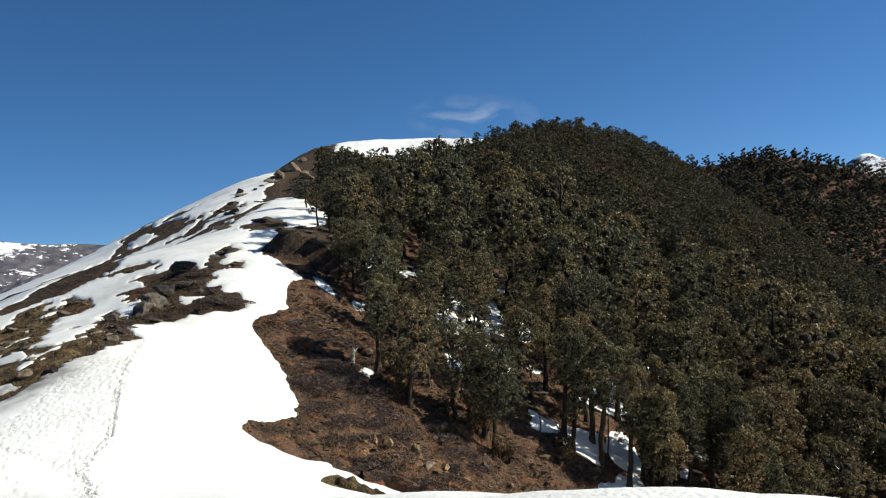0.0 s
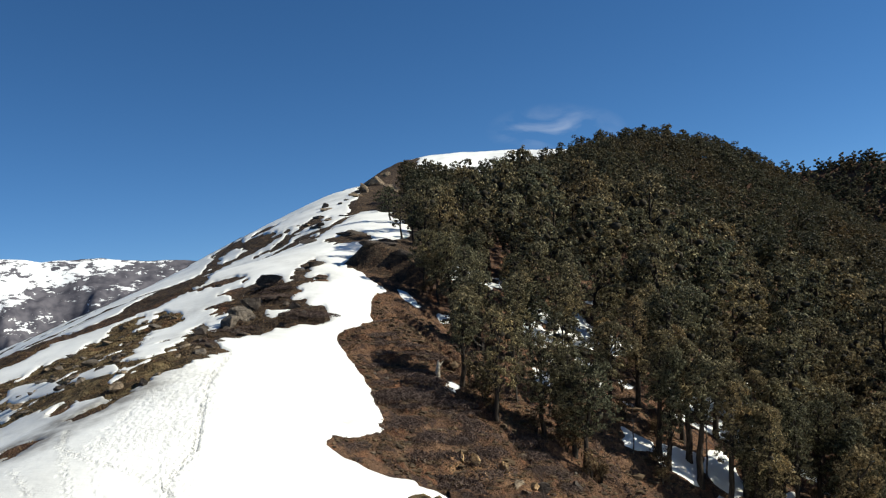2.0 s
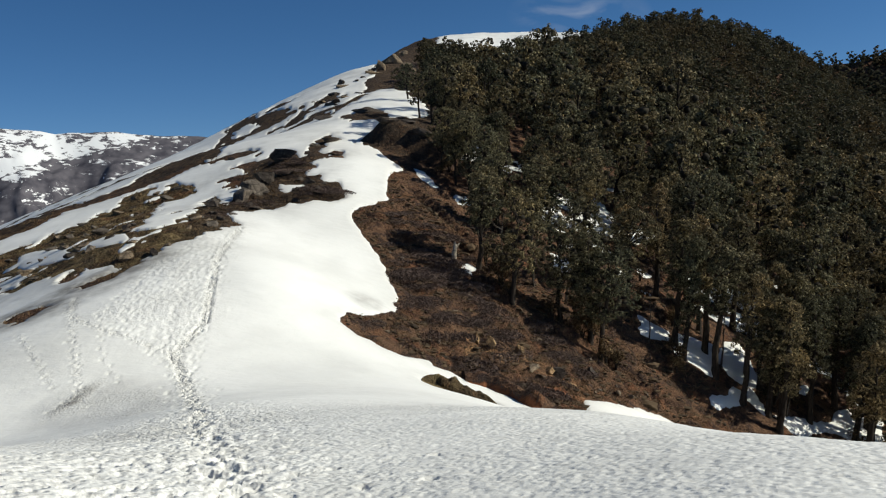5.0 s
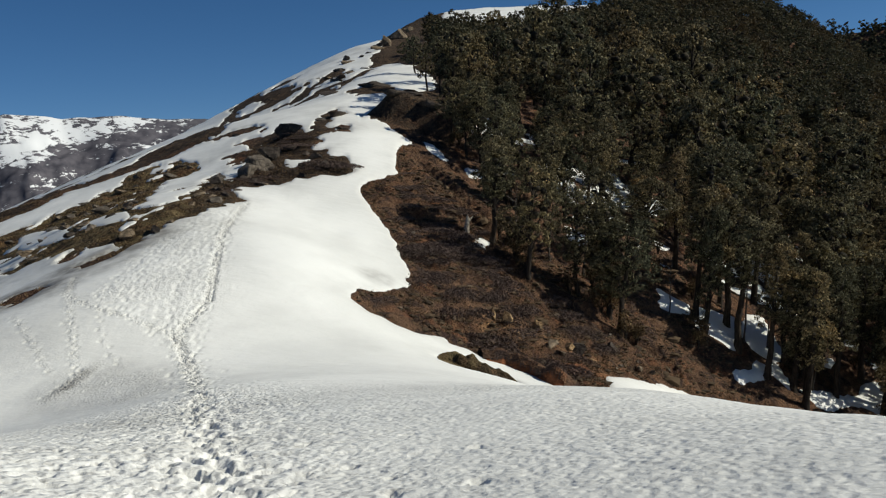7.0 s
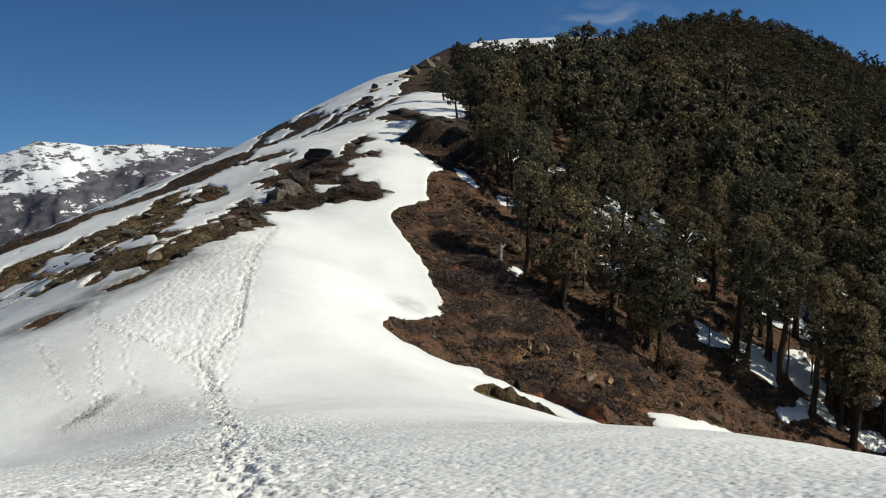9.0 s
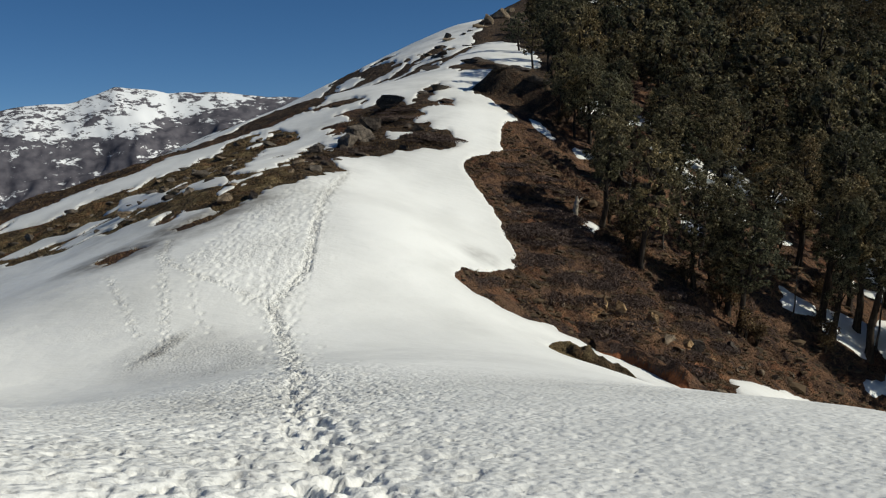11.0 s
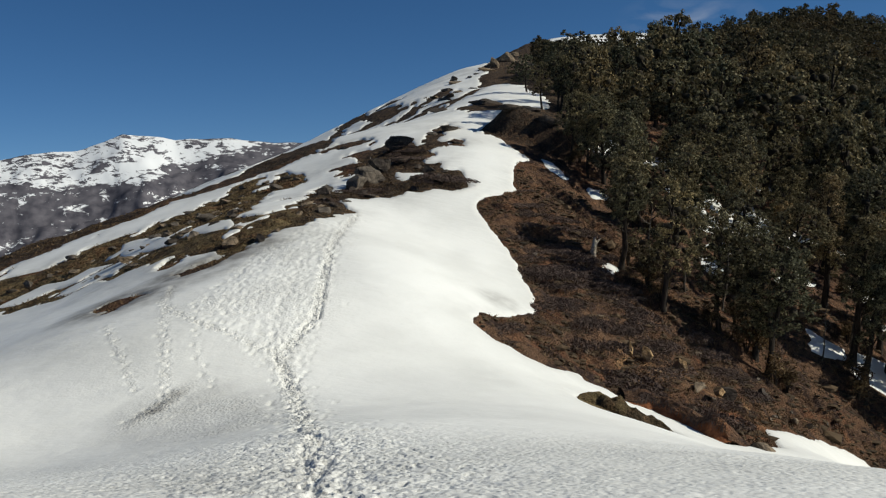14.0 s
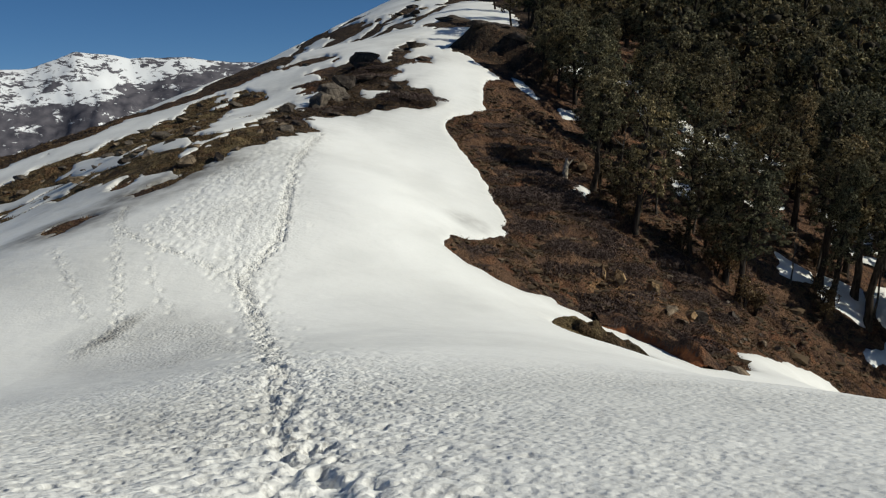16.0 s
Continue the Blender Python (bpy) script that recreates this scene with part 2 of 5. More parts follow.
M_SNOW = snow_material()
M_SOIL = soil_material()
M_ROCK = rock_material("lichen_rock", (0.050, 0.042, 0.034), (0.165, 0.134, 0.104))
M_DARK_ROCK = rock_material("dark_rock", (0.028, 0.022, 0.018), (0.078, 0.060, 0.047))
M_TAN_ROCK = rock_material("tan_rock", (0.21, 0.125, 0.06), (0.38, 0.255, 0.13))
M_OCHRE_ROCK = rock_material("ochre_rock", (0.085, 0.064, 0.045), (0.24, 0.18, 0.12))
M_LEAF = leaf_material("oak_leaves", (0.026, 0.022, 0.015), (0.112, 0.096, 0.066), (0.270, 0.235, 0.165), (0.21, 0.170, 0.118))
# darker copy of the oak leaves; the upper wood's shade is in its colour
M_LEAF_HIGH_SHADED = leaf_material("high_oak_leaves_shaded", (0.038, 0.033, 0.023), (0.069, 0.060, 0.041), (0.100, 0.088, 0.061), (0.112, 0.095, 0.066), True)
M_DRY_LEAF = leaf_material("dry_leaves", (0.034, 0.024, 0.016), (0.085, 0.056, 0.036), (0.15, 0.105, 0.068))
M_BARK = bark_material()
# dark colour of the added crown cores, in place of the shade between leaves
M_CROWN_SHADE = shrub_material("crown_shade", (0.020, 0.017, 0.012), (0.040, 0.033, 0.022))
M_HEATH = shrub_material("heath_twigs", (0.046, 0.034, 0.030), (0.125, 0.088, 0.073))
M_GRASS = shrub_material("dry_grass", (0.050, 0.032, 0.020), (0.20, 0.135, 0.074))
M_CLOD = shrub_material("turf_clods", (0.030, 0.023, 0.016), (0.100, 0.068, 0.040))
M_MOUNTAIN = mountain_material()
M_PALE_BARK = rock_material("pale_bark", (0.05, 0.042, 0.034), (0.12, 0.10, 0.082))
M_DEADWOOD = rock_material("bleached_wood", (0.26, 0.22, 0.17), (0.46, 0.40, 0.32))


def earth_material():
    n = Nodes("red_earth", 0.95, 0.1)
    c = n.ramp(n.noise(2.5, 6), (0.35, (0.120, 0.048, 0.024)), (0.65, (0.290, 0.112, 0.050)))
    n.bump(n.noise(6, 5), 0.8, 0.08)
    return n.colour(c)


M_EARTH = earth_material()


# ---------------------------------------------------------------- shape of the land
def hashed(ix, iy, seed):
    h = (ix.astype(np.int64) * 374761393 + iy.astype(np.int64) * 668265263 + seed * 1442695041) & 0xFFFFFFFF
    h = ((h ^ (h >> 13)) * 1274126177) & 0xFFFFFFFF
    return ((h ^ (h >> 16)) & 0xFFFF) / 65535.0


def lattice(x, y, seed):
    """Smooth value noise from 0 to 1."""
    ix, iy = np.floor(x), np.floor(y)
    fx, fy = x - ix, y - iy
    fx, fy = fx * fx * fx * (fx * (6 * fx - 15) + 10), fy * fy * fy * (fy * (6 * fy - 15) + 10)
    a, b = hashed(ix, iy, seed), hashed(ix + 1, iy, seed)
    c, d = hashed(ix, iy + 1, seed), hashed(ix + 1, iy + 1, seed)
    return (a + (b - a) * fx) * (1 - fy) + (c + (d - c) * fx) * fy


def fbm(x, y, size, octaves, seed):
    """Fractal noise from about -1 to 1, with features of the given size in metres."""
    total, amp, norm = 0.0, 1.0, 0.0
    for k in range(octaves):
        total = total + amp * (2 * lattice(x / size + 17.3 * k, y / size - 9.1 * k, seed + k) - 1)
        norm, amp, size = norm + amp, amp * 0.5, size * 0.5
    return total / norm


class Spline:
    """Weights of a natural cubic spline through values at the knots."""

    def __init__(self, knots):
        self.k = k = np.array(knots, float)
        n, self.h = len(k), np.diff(k)
        a, b, h = np.eye(n), np.zeros((n, n)), self.h
        for i in range(1, n - 1):
            a[i, i - 1 : i + 2] = h[i - 1], 2 * (h[i - 1] + h[i]), h[i]
            b[i, i - 1 : i + 2] = 6 / h[i - 1], -6 / h[i - 1] - 6 / h[i], 6 / h[i]
        self.m = np.linalg.solve(a, b)

    def locate(self, s):
        s = np.clip(s, self.k[0], self.k[-1])
        i = np.clip(np.searchsorted(self.k, s) - 1, 0, len(self.k) - 2)
        b = (s - self.k[i]) / self.h[i]
        return i, 1 - b, b, self.h[i] ** 2 / 6

    def weights(self, s):
        i, a, b, g = self.locate(s)
        e = np.eye(len(self.k))
        w = a[:, None] * e[i] + b[:, None] * e[i + 1]
        return w + ((a**3 - a) * g)[:, None] * self.m[i] + ((b**3 - b) * g)[:, None] * self.m[i + 1]


# Cross-sections of the ridge: one row a station along it, heights from the western valley to the eastern one.
STATIONS = (-18, 0, 10, 19, 28, 37, 47, 59, 74, 94, 123, 167, 232, 326, 464, 700)
ACROSS = (-1.6, -0.9, -0.55, -0.37, -0.25, -0.15, -0.05, 0.06, 0.2, 0.38, 0.65, 1.4)
NEAR_SECTIONS = (
    (2.1, 1.5, 1.2, 1, 0.6, 0.1, -0.5, 0, 1.3, 2.6, 4.4, 9.2),
    (-24.6, -12.4, -6.4, -3.3, -1.3, -0.3, 0, -0.1, -2, -5.3, -10.3, -24),
    (-39.3, -20.2, -10.6, -5.9, -3.5, -2.1, -2.4, -1.4, -5.3, -10.1, -18.6, -42.2),
    (-51.4, -26.3, -14.1, -8.6, -6.1, -5.5, -4.4, -4.6, -9.1, -15.2, -25.9, -56.5),
    (-60.6, -30.9, -16.4, -9.9, -9.4, -7.6, -7, -7.9, -12.9, -20.4, -32.7, -67.6),
    (-66.7, -33.5, -17.4, -10.9, -8.3, -8.7, -9.5, -12.3, -17.1, -25.2, -38.2, -74.9),
    (-71.5, -34.6, -17, -10.7, -6.9, -7, -11.4, -14, -20.8, -29.4, -42.5, -79.4),
    (-76.5, -35.1, -14.9, -9.5, -4.9, -6.4, -9.8, -16.9, -25, -31.7, -44.5, -82.3),
)
FAR_SECTIONS = (
    (-81.4, -36.3, -14.4, -7.3, -4.1, -2.3, -6.6, -12.4, -21, -28.7, -43.6, -85.3),
    (-89.6, -40.6, -16.8, -5.8, 0.2, 1.8, -1.3, -7.9, -15.4, -25.7, -42.4, -89.7),
    (-105.9, -47.8, -19.7, -5, 0.9, 6.3, 4.3, 0.9, -8.1, -21.1, -41.4, -98),
    (-136.5, -59, -19.7, -3.8, 7.8, 13.2, 13.1, 12.5, 1.9, -14.1, -40.5, -113.5),
    (-186.1, -83, -31.7, -2.5, 14.3, 23.6, 18, 24.9, 17.5, -7.6, -41.2, -140.8),
    (-261.3, -118.8, -45.5, -5.3, 16.4, 34.9, 31.7, 41, 38.6, -2.2, -43.7, -188.5),
    (-371.4, -174.9, -76.7, -23.5, 11.9, 52, 61.7, 56.3, 28.1, -1.8, -76.8, -264.8),
    (-559.9, -265.3, -118, -44.6, -4.2, 8.7, 5.8, -3.2, -24.3, -66.9, -143.2, -377.8),
)
HEIGHTS = np.array(NEAR_SECTIONS + FAR_SECTIONS, float)
SPREAD = 50.0
along_spline, across_spline = Spline(np.log(np.array(STATIONS) + SPREAD)), Spline(ACROSS)


def base_height(x, y):
    x, y = np.atleast_1d(np.asarray(x, float)), np.atleast_1d(np.asarray(y, float))
    yy = np.clip(y, STATIONS[0], STATIONS[-1])
    out = np.empty(len(x))
    for k in range(0, len(x), 60000):
        s = slice(k, k + 60000)
        a = along_spline.weights(np.log(yy[s] + SPREAD))
        c = across_spline.weights(x[s] / (yy[s] + SPREAD))
        out[s] = ((a @ HEIGHTS) * c).sum(1)
    # a rocky bluff beside the upper wood
    behind = (y - 90.6) + 0.39 * (x + 20.5)
    rise = np.clip(behind / 1.8, 0, 1) * np.clip((20 - behind) / 13, 0, 1) * np.clip((x + 21.0) / 3.5, 0, 1) * np.clip((-8.5 - x) / 2.5, 0, 1)
    out = out + 2.5 * rise * rise * (3 - 2 * rise)
    deep = np.clip((y - 560) / 900, 0, 1)
    return out * (1 - deep) - 900 * deep - 800 * np.clip((-x - 170) / 900, 0, 1) * np.clip((y + 60) / 200, 0, 1)


# Outlines of bare ground on the snow, in metres
EDGE_LOW = [(9.4, 61.6), (8.1, 61.3), (6.7, 60.2), (4.6, 57.3), (2.2, 51.7), (2, 46.5), (-0.4, 43.3), (-1.5, 45.3), (-2.9, 46.3), (-4.4, 46.2), (-5.2, 46.6), (-6.3, 45.9), (-6.5, 46.6), (-7.7, 45.2), (-8.7, 44.6), (-9.4, 44.8), (-10, 44.5), (-10.7, 44.9), (-11.3, 45.3), (-11.2, 47.3), (-10.6, 48.3), (-9.7, 50.7), (-9.4, 52.8), (-9.7, 53), (-9.7, 54.9), (-10.4, 56.7), (-11.3, 59.1), (-12.4, 61.3), (-13.8, 63.8), (-15.1, 66.1), (-15.8, 67.5)]
EDGE_HIGH = [(-15.6, 69.2), (-14.3, 71.3), (-13.8, 73.1), (-14.5, 75.7), (-14.8, 78.1), (-14.9, 80.4), (-14.3, 81.9), (-13.6, 82.3), (-15, 83.7), (-16.4, 85.7), (-17.6, 87.6), (-19.3, 89.5), (-20.3, 91), (-20.3, 95.8), (-19.9, 100), (-20.2, 105.4), (-19.6, 111.9), (-18.3, 111.9), (-16.8, 117.6), (-19.6, 128.3), (-24.3, 140.2), (-30.4, 156.8), (-29.9, 141.1), (-31.1, 131.4), (-33.4, 127.9), (-37.6, 138.4), (-35.8, 141), (-35, 148.4), (-37.9, 166.8), (-38.7, 180.5), (-41.9, 213.6), (-40.3, 235.7), (-37.9, 236)]
TONGUE = [(-6.3, 41.3), (-5.8, 42.6), (-4.9, 43.3), (-4.1, 43.4), (-3.6, 42.6), (-3, 42.2), (-2.5, 41.6), (-2.4, 40.2), (-3.4, 39.6), (-4.4, 39.6), (-5.2, 39.8), (-5.9, 40.4)]
BAND_GRASS = [(-51.9, 60.9), (-51.3, 62.5), (-48.4, 62.7), (-47.5, 64.1), (-46.4, 66.7), (-43.9, 67.6), (-42, 70.2), (-40.7, 74.2), (-40.8, 77.3), (-42, 81), (-40.6, 83.4), (-36.6, 81.8), (-33.4, 78.3), (-32.5, 76.8), (-33.6, 75.8), (-35.2, 75.3), (-34.7, 71.8), (-29.9, 61.3), (-28.9, 57.8), (-26.9, 57), (-26.5, 59.3), (-27.3, 63.9), (-28.8, 69.4), (-22.8, 57), (-22.6, 53.9), (-23.3, 52.8), (-24.1, 51.3), (-24.6, 49.7), (-25.2, 49.1), (-26.7, 49.8), (-28.3, 50.8), (-29.9, 51.7), (-31.1, 51.4), (-32.4, 51.4), (-33.1, 51.1), (-35.6, 52.4), (-36.7, 51.3), (-39.1, 51.7), (-41.1, 51.7), (-46.3, 54.9)]
BAND_ROCK = [(-27.1, 63.9), (-29.6, 70.7), (-29, 72.2), (-27, 68.9), (-25.5, 66.2), (-27.3, 73.8), (-27.4, 78.2), (-28.8, 81.4), (-28.2, 85.4), (-27, 86.7), (-25.3, 83.9), (-24.2, 81.9), (-24.7, 86.4), (-25, 91.8), (-25.2, 96.9), (-22.7, 91.5), (-23, 89.6), (-23.3, 86.3), (-23.5, 84.2), (-22.3, 81.5), (-22.6, 78.1), (-23.2, 77.9), (-21.4, 74.8), (-20.5, 75.2), (-19.6, 73.5), (-18.4, 74), (-17.6, 72.3), (-17.1, 70.5), (-17.7, 69.5), (-19.3, 68.9), (-20.7, 67.7), (-21.2, 66.8), (-22.3, 65), (-22.9, 64.3), (-23.1, 63.4), (-24.2, 64.6), (-24.1, 63.1), (-23, 60.9), (-22, 59.7), (-21.9, 58.5), (-22.7, 57.7), (-22.8, 55.3)]
SNOW_IN_BAND = [
    [(-23.5, 73.1), (-21.6, 72.4), (-21, 72.7), (-21.4, 70.9), (-22, 70.3), (-22.8, 70.9)],
    [(-41.2, 62.7), (-42.4, 64.7), (-40.6, 64.3), (-38.2, 62.7), (-33.6, 57.3), (-31.2, 54.2), (-34, 55.7), (-36.4, 56.9), (-38.8, 59.3)],
    [(-32.4, 56.3), (-32.7, 57.8), (-31.4, 58.1), (-29.3, 57.1), (-28, 55.1), (-29.5, 54.7)],
    [(-45.5, 55), (-44.9, 56.4), (-44.3, 58.4), (-41.8, 57.6), (-41.2, 59.2), (-38, 57.5), (-38.9, 57), (-39.4, 55.7), (-41.3, 55.9), (-42.6, 53.8)],
]
SMALL_BARE = [
    [(-28.5, 42.5), (-28.8, 44), (-28.1, 44.5), (-26.5, 43.7), (-26.5, 42.9), (-26.8, 41.8)],
    [(-26.9, 46.9), (-26.4, 47.5), (-25.2, 48.6), (-24.0, 50.0), (-24.2, 48.9), (-25.2, 47), (-25.9, 46.4)],
    [(-36.7, 88), (-34.2, 89.1), (-32.1, 89.8), (-30.8, 88), (-33.6, 87.6)],
    [(-31.8, 83), (-29.2, 83.4), (-27.6, 84), (-28.5, 81.4)],
    [(-30.6, 78.5), (-29.3, 79.2), (-27.5, 79.4), (-28.6, 77.4)],
    [(-21.4, 81.6), (-21.3, 83.3), (-20.7, 84.1), (-20.6, 82.4)],
    [(-61.1, 180.7), (-61.8, 187.7), (-54.2, 174.2), (-54.9, 170.4)],
    [(-59, 162.8), (-58.2, 171), (-49.5, 157.2), (-48.3, 149.8), (-51.2, 149.5)],
    [(-45.9, 138.7), (-43.1, 139.9), (-44.3, 150.3), (-41.7, 144.3), (-41.2, 135.3)],
    [(-28.7, 116.3), (-26.3, 117.9), (-26.2, 124.1), (-21.9, 114.1), (-22.1, 109.6), (-25, 108.7)],
    [(-39.4, 139.3), (-38.4, 139.3), (-31.7, 124.8), (-33.5, 126.6)],
    [(-41.8, 150), (-42.4, 160.4), (-41, 159.3), (-39.2, 150.8)],
]
STRIP = [(-64.4, 74.1), (-59.8, 77.7), (-56.9, 80.6), (-55.5, 83.1), (-54.7, 86.9), (-48.3, 83), (-45.3, 84.2), (-43.2, 89.8), (-78.8, 195.4), (-69.7, 190.4), (-68.8, 200.7), (-54.2, 164.6), (-57.4, 160.1), (-51.6, 143.9), (-53.8, 141.1), (-38.4, 95.5), (-38.6, 89.6), (-40.7, 87), (-46.3, 83.9), (-51, 84.3), (-49.9, 75.2), (-52.1, 74.3), (-53.5, 70.8), (-55.6, 68.5), (-56.3, 65.5)]
TOP_HEATH = [(-44, 214), (-52, 250), (-76, 362), (-80, 400), (-70, 414), (-53, 414), (-50, 372), (-46, 325), (-36, 235), (-33, 205), (-31, 180), (-35, 165), (-38, 180), (-40, 200)]
PATCHES = [
    [(0, 84.6), (2.1, 85.3), (2, 84.4), (0.1, 83.6)],
    [(0.2, 77.4), (1.4, 78.2), (2, 77.1), (1.6, 74.6), (0.8, 74.4), (0.3, 75.4)],
    [(4.4, 85.5), (6.3, 85), (5.9, 83.2), (4.4, 83.5)],
    [(6.4, 80.3), (7.1, 80.9), (6.9, 79.1), (6.3, 79.3)],
    [(8.5, 83.6), (10.1, 83.4), (9.6, 81.5), (8.5, 81.9)],
    [(16.7, 84.3), (19, 84.5), (18.7, 83.3), (16.8, 83.1)],
    [(8, 78.1), (9.4, 79), (9.2, 78), (8.1, 77.5)],
    [(-7.1, 65.7), (-6.4, 66.4), (-5.6, 66.6), (-5.7, 65.3)],
    [(7.6, 73.4), (8.9, 73.3), (10.2, 73.2), (10, 71.9), (8.5, 70.6), (7.6, 70.5)],
    [(10.8, 73.6), (12.5, 74.1), (14.5, 75.2), (13.8, 71.4), (13.4, 70.6), (12.2, 70.3), (10.9, 70.4), (10.4, 70.8)],
    [(14.4, 73.1), (15.6, 76.7), (17.4, 77.9), (17.6, 75), (18.2, 73), (17.4, 72.3), (16.3, 71.5), (14.9, 71.6)],
    [(14.7, 70.3), (16.4, 71), (17.1, 71.3), (17.9, 70.1), (18.4, 69.9), (17.4, 69.1), (16.1, 69.7), (14.8, 69.8)],
    [(12.9, 67.6), (13.9, 68.8), (15.4, 69.8), (15.7, 69.1), (15, 68.2), (13.1, 66.7)],
    [(18.9, 70.2), (19.8, 70), (21.4, 70.1), (20.9, 69.4), (19.5, 68.9), (19, 69.7)],
    [(20.8, 74.8), (23.1, 76.9), (22.6, 75), (21.3, 74.3)],
    [(-13.7, 84.7), (-12.3, 84.3), (-10.4, 81.4), (-10.7, 80.3), (-12.1, 81.2)],
    [(-9.2, 81.2), (-8, 82.4), (-7, 81.9), (-7.3, 80.2), (-8.5, 79.3)],
    [(-5.9, 85), (-4.3, 86.8), (-4.4, 85.2), (-5.6, 84)],
    [(-9.8, 91.6), (-9.3, 96.7), (-8.9, 92.5), (-9.6, 90.2)],
    [(18.2, 69.9), (20.4, 71.4), (23.2, 72.4), (23.6, 71.4), (21.2, 70.2), (19.2, 69.2)],
    [(23.0, 72.0), (24.4, 74.2), (26.8, 76.4), (29.4, 76.8), (28.4, 73.6), (25.4, 71.2)],
    [(26.3, 78.9), (27.9, 79.2), (28.8, 78), (28.3, 77), (26.8, 77.5)],
]
PATH_MAIN = [(-7.2, 18.4), (-8.5, 21.2), (-10.2, 25.2), (-13, 31), (-14.9, 34.5), (-16.5, 37), (-16.6, 39.1), (-16.7, 40.9), (-17.5, 43.4), (-19.5, 49.2), (-20.9, 54.8), (-21.8, 59.5)]
PATH_WEST = [(-16.5, 37), (-17.6, 37.3), (-19.1, 38.1), (-20.8, 38.8), (-22.8, 40.1), (-24.1, 41.5), (-25.2, 44.1)]
PATH_FAR_WEST = [(-25, 38.8), (-22.5, 36.1), (-20.9, 34.4), (-19.5, 32.9)]
PATH_LOW = [(-25.2, 44.1), (-22.9, 39.7), (-19.8, 35), (-18.3, 32.6), (-18.4, 30.8)]
PATH_MID = [(-21.8, 40.4), (-19.6, 36.6), (-18.3, 34.9), (-16.7, 33.3)]
TRODDEN = [(-21.7, 58.9), (-22.6, 52.3), (-23, 47.9), (-22.9, 44.4), (-22, 40.4), (-18.8, 37.4), (-16.5, 36.2), (-13, 31), (-15.8, 38.8), (-17.3, 44.2)]
DIRTY_HOLLOW = [(-18.1, 29.2), (-18.9, 31.2), (-18.7, 33), (-17.2, 34.1), (-15.3, 34), (-12.7, 29.9), (-13.8, 28.4), (-15.5, 27.8)]
MELT_FIELD = [(-27, 41.8), (-26.8, 46.8), (-24, 48.2), (-23.2, 46.2), (-24.6, 43.6), (-24.9, 41.6)]
# places where the earth has slipped: x, y, radius, share of red
SCARS = [(-4.2, 52.8, 1.5, 0.3), (-2.9, 53.2, 1.2, 0.3), (-1.5, 53.9, 1.5, 0.3), (0.4, 53.2, 1.8, 0.4), (1.6, 52.0, 1.3, 0.6), (0.6, 49.6, 1.8, 0.9), (-0.9, 47.6, 2.0, 1.0), (-3.0, 47.6, 1.5, 1.0), (2.2, 55.6, 1.2, 0.6), (-6.0, 49.0, 1.0, 0.8)]
LEDGES = [
    [(-11.6, 67.2), (-10.8, 66.7), (-8.9, 66.2), (-5.6, 65.3), (-3.4, 63.6), (-2.2, 62.6)],
    [(-1.4, 64.0), (0.2, 63.5), (1.4, 63.8), (3.2, 64.4)],
    [(4.2, 64.9), (5.4, 64.4), (6.8, 64.4), (9.2, 65.0)],
    [(-13.0, 79.0), (-10.2, 75.6), (-7.5, 73.2), (-5.6, 72.4)],
    [(-9.4, 72.4), (-7.0, 70.6), (-5.0, 69.4)],
]
OPEN_SLOPE = [(-15.8, 67.5), (-14.7, 77.3), (-12.2, 77.8), (-9, 73.7), (-5.7, 69.7), (-4.4, 65.9), (-2.5, 61.9), (0.6, 63), (4.1, 63.2), (10.5, 66.9), (9.4, 61.6), (2.2, 51.7), (-0.4, 43.3), (-5.2, 46.6), (-11.3, 45.3)]
EDGE_TREES = [(-2.6, 63.2), (-5.4, 66.6), (3.3, 65.1), (4, 63.9), (1, 65.5), (10.6, 71.8), (11.2, 70.5), (13.8, 70.9), (15.8, 69.4), (17.8, 69.5), (18.8, 69.7), (13.3, 73), (24.7, 75), (21.6, 71.4), (27.1, 74.1), (9.8, 78.3), (7, 75.7), (0.2, 79.1), (-1.6, 77.3), (-4.4, 76.6), (-5.8, 81.8), (-7.8, 84.6), (-9.2, 84.5), (-10.9, 86.6), (-13.4, 97), (2.4, 71.7), (-22.4, 134.6), (-17.3, 113.4), (13.2, 75.5), (17, 79.8), (21.2, 74.2), (-27.7, 153.9)]


def outline_distance(x, y, pts):
    """Distance to a closed outline, negative inside; points far away get 99."""
    p = np.array(pts, float)
    out = np.full(len(x), 99.0)
    lo, hi = p.min(0) - 6, p.max(0) + 6
    near = (x > lo[0]) & (x < hi[0]) & (y > lo[1]) & (y < hi[1])
    qx, qy = x[near], y[near]
    if not len(qx):
        return out
    d2, inside = np.full(len(qx), 1e9), np.zeros(len(qx), bool)
    for (ax, ay), (bx, by) in zip(p, np.roll(p, -1, 0)):
        ex, ey = bx - ax, by - ay
        t = np.clip(((qx - ax) * ex + (qy - ay) * ey) / (ex * ex + ey * ey + 1e-9), 0, 1)
        d2 = np.minimum(d2, (qx - ax - t * ex) ** 2 + (qy - ay - t * ey) ** 2)
        if ay != by:
            inside ^= ((ay > qy) != (by > qy)) & (qx < ex * (qy - ay) / (by - ay) + ax)
    out[near] = np.sqrt(d2) * np.where(inside, -1, 1)
    return out


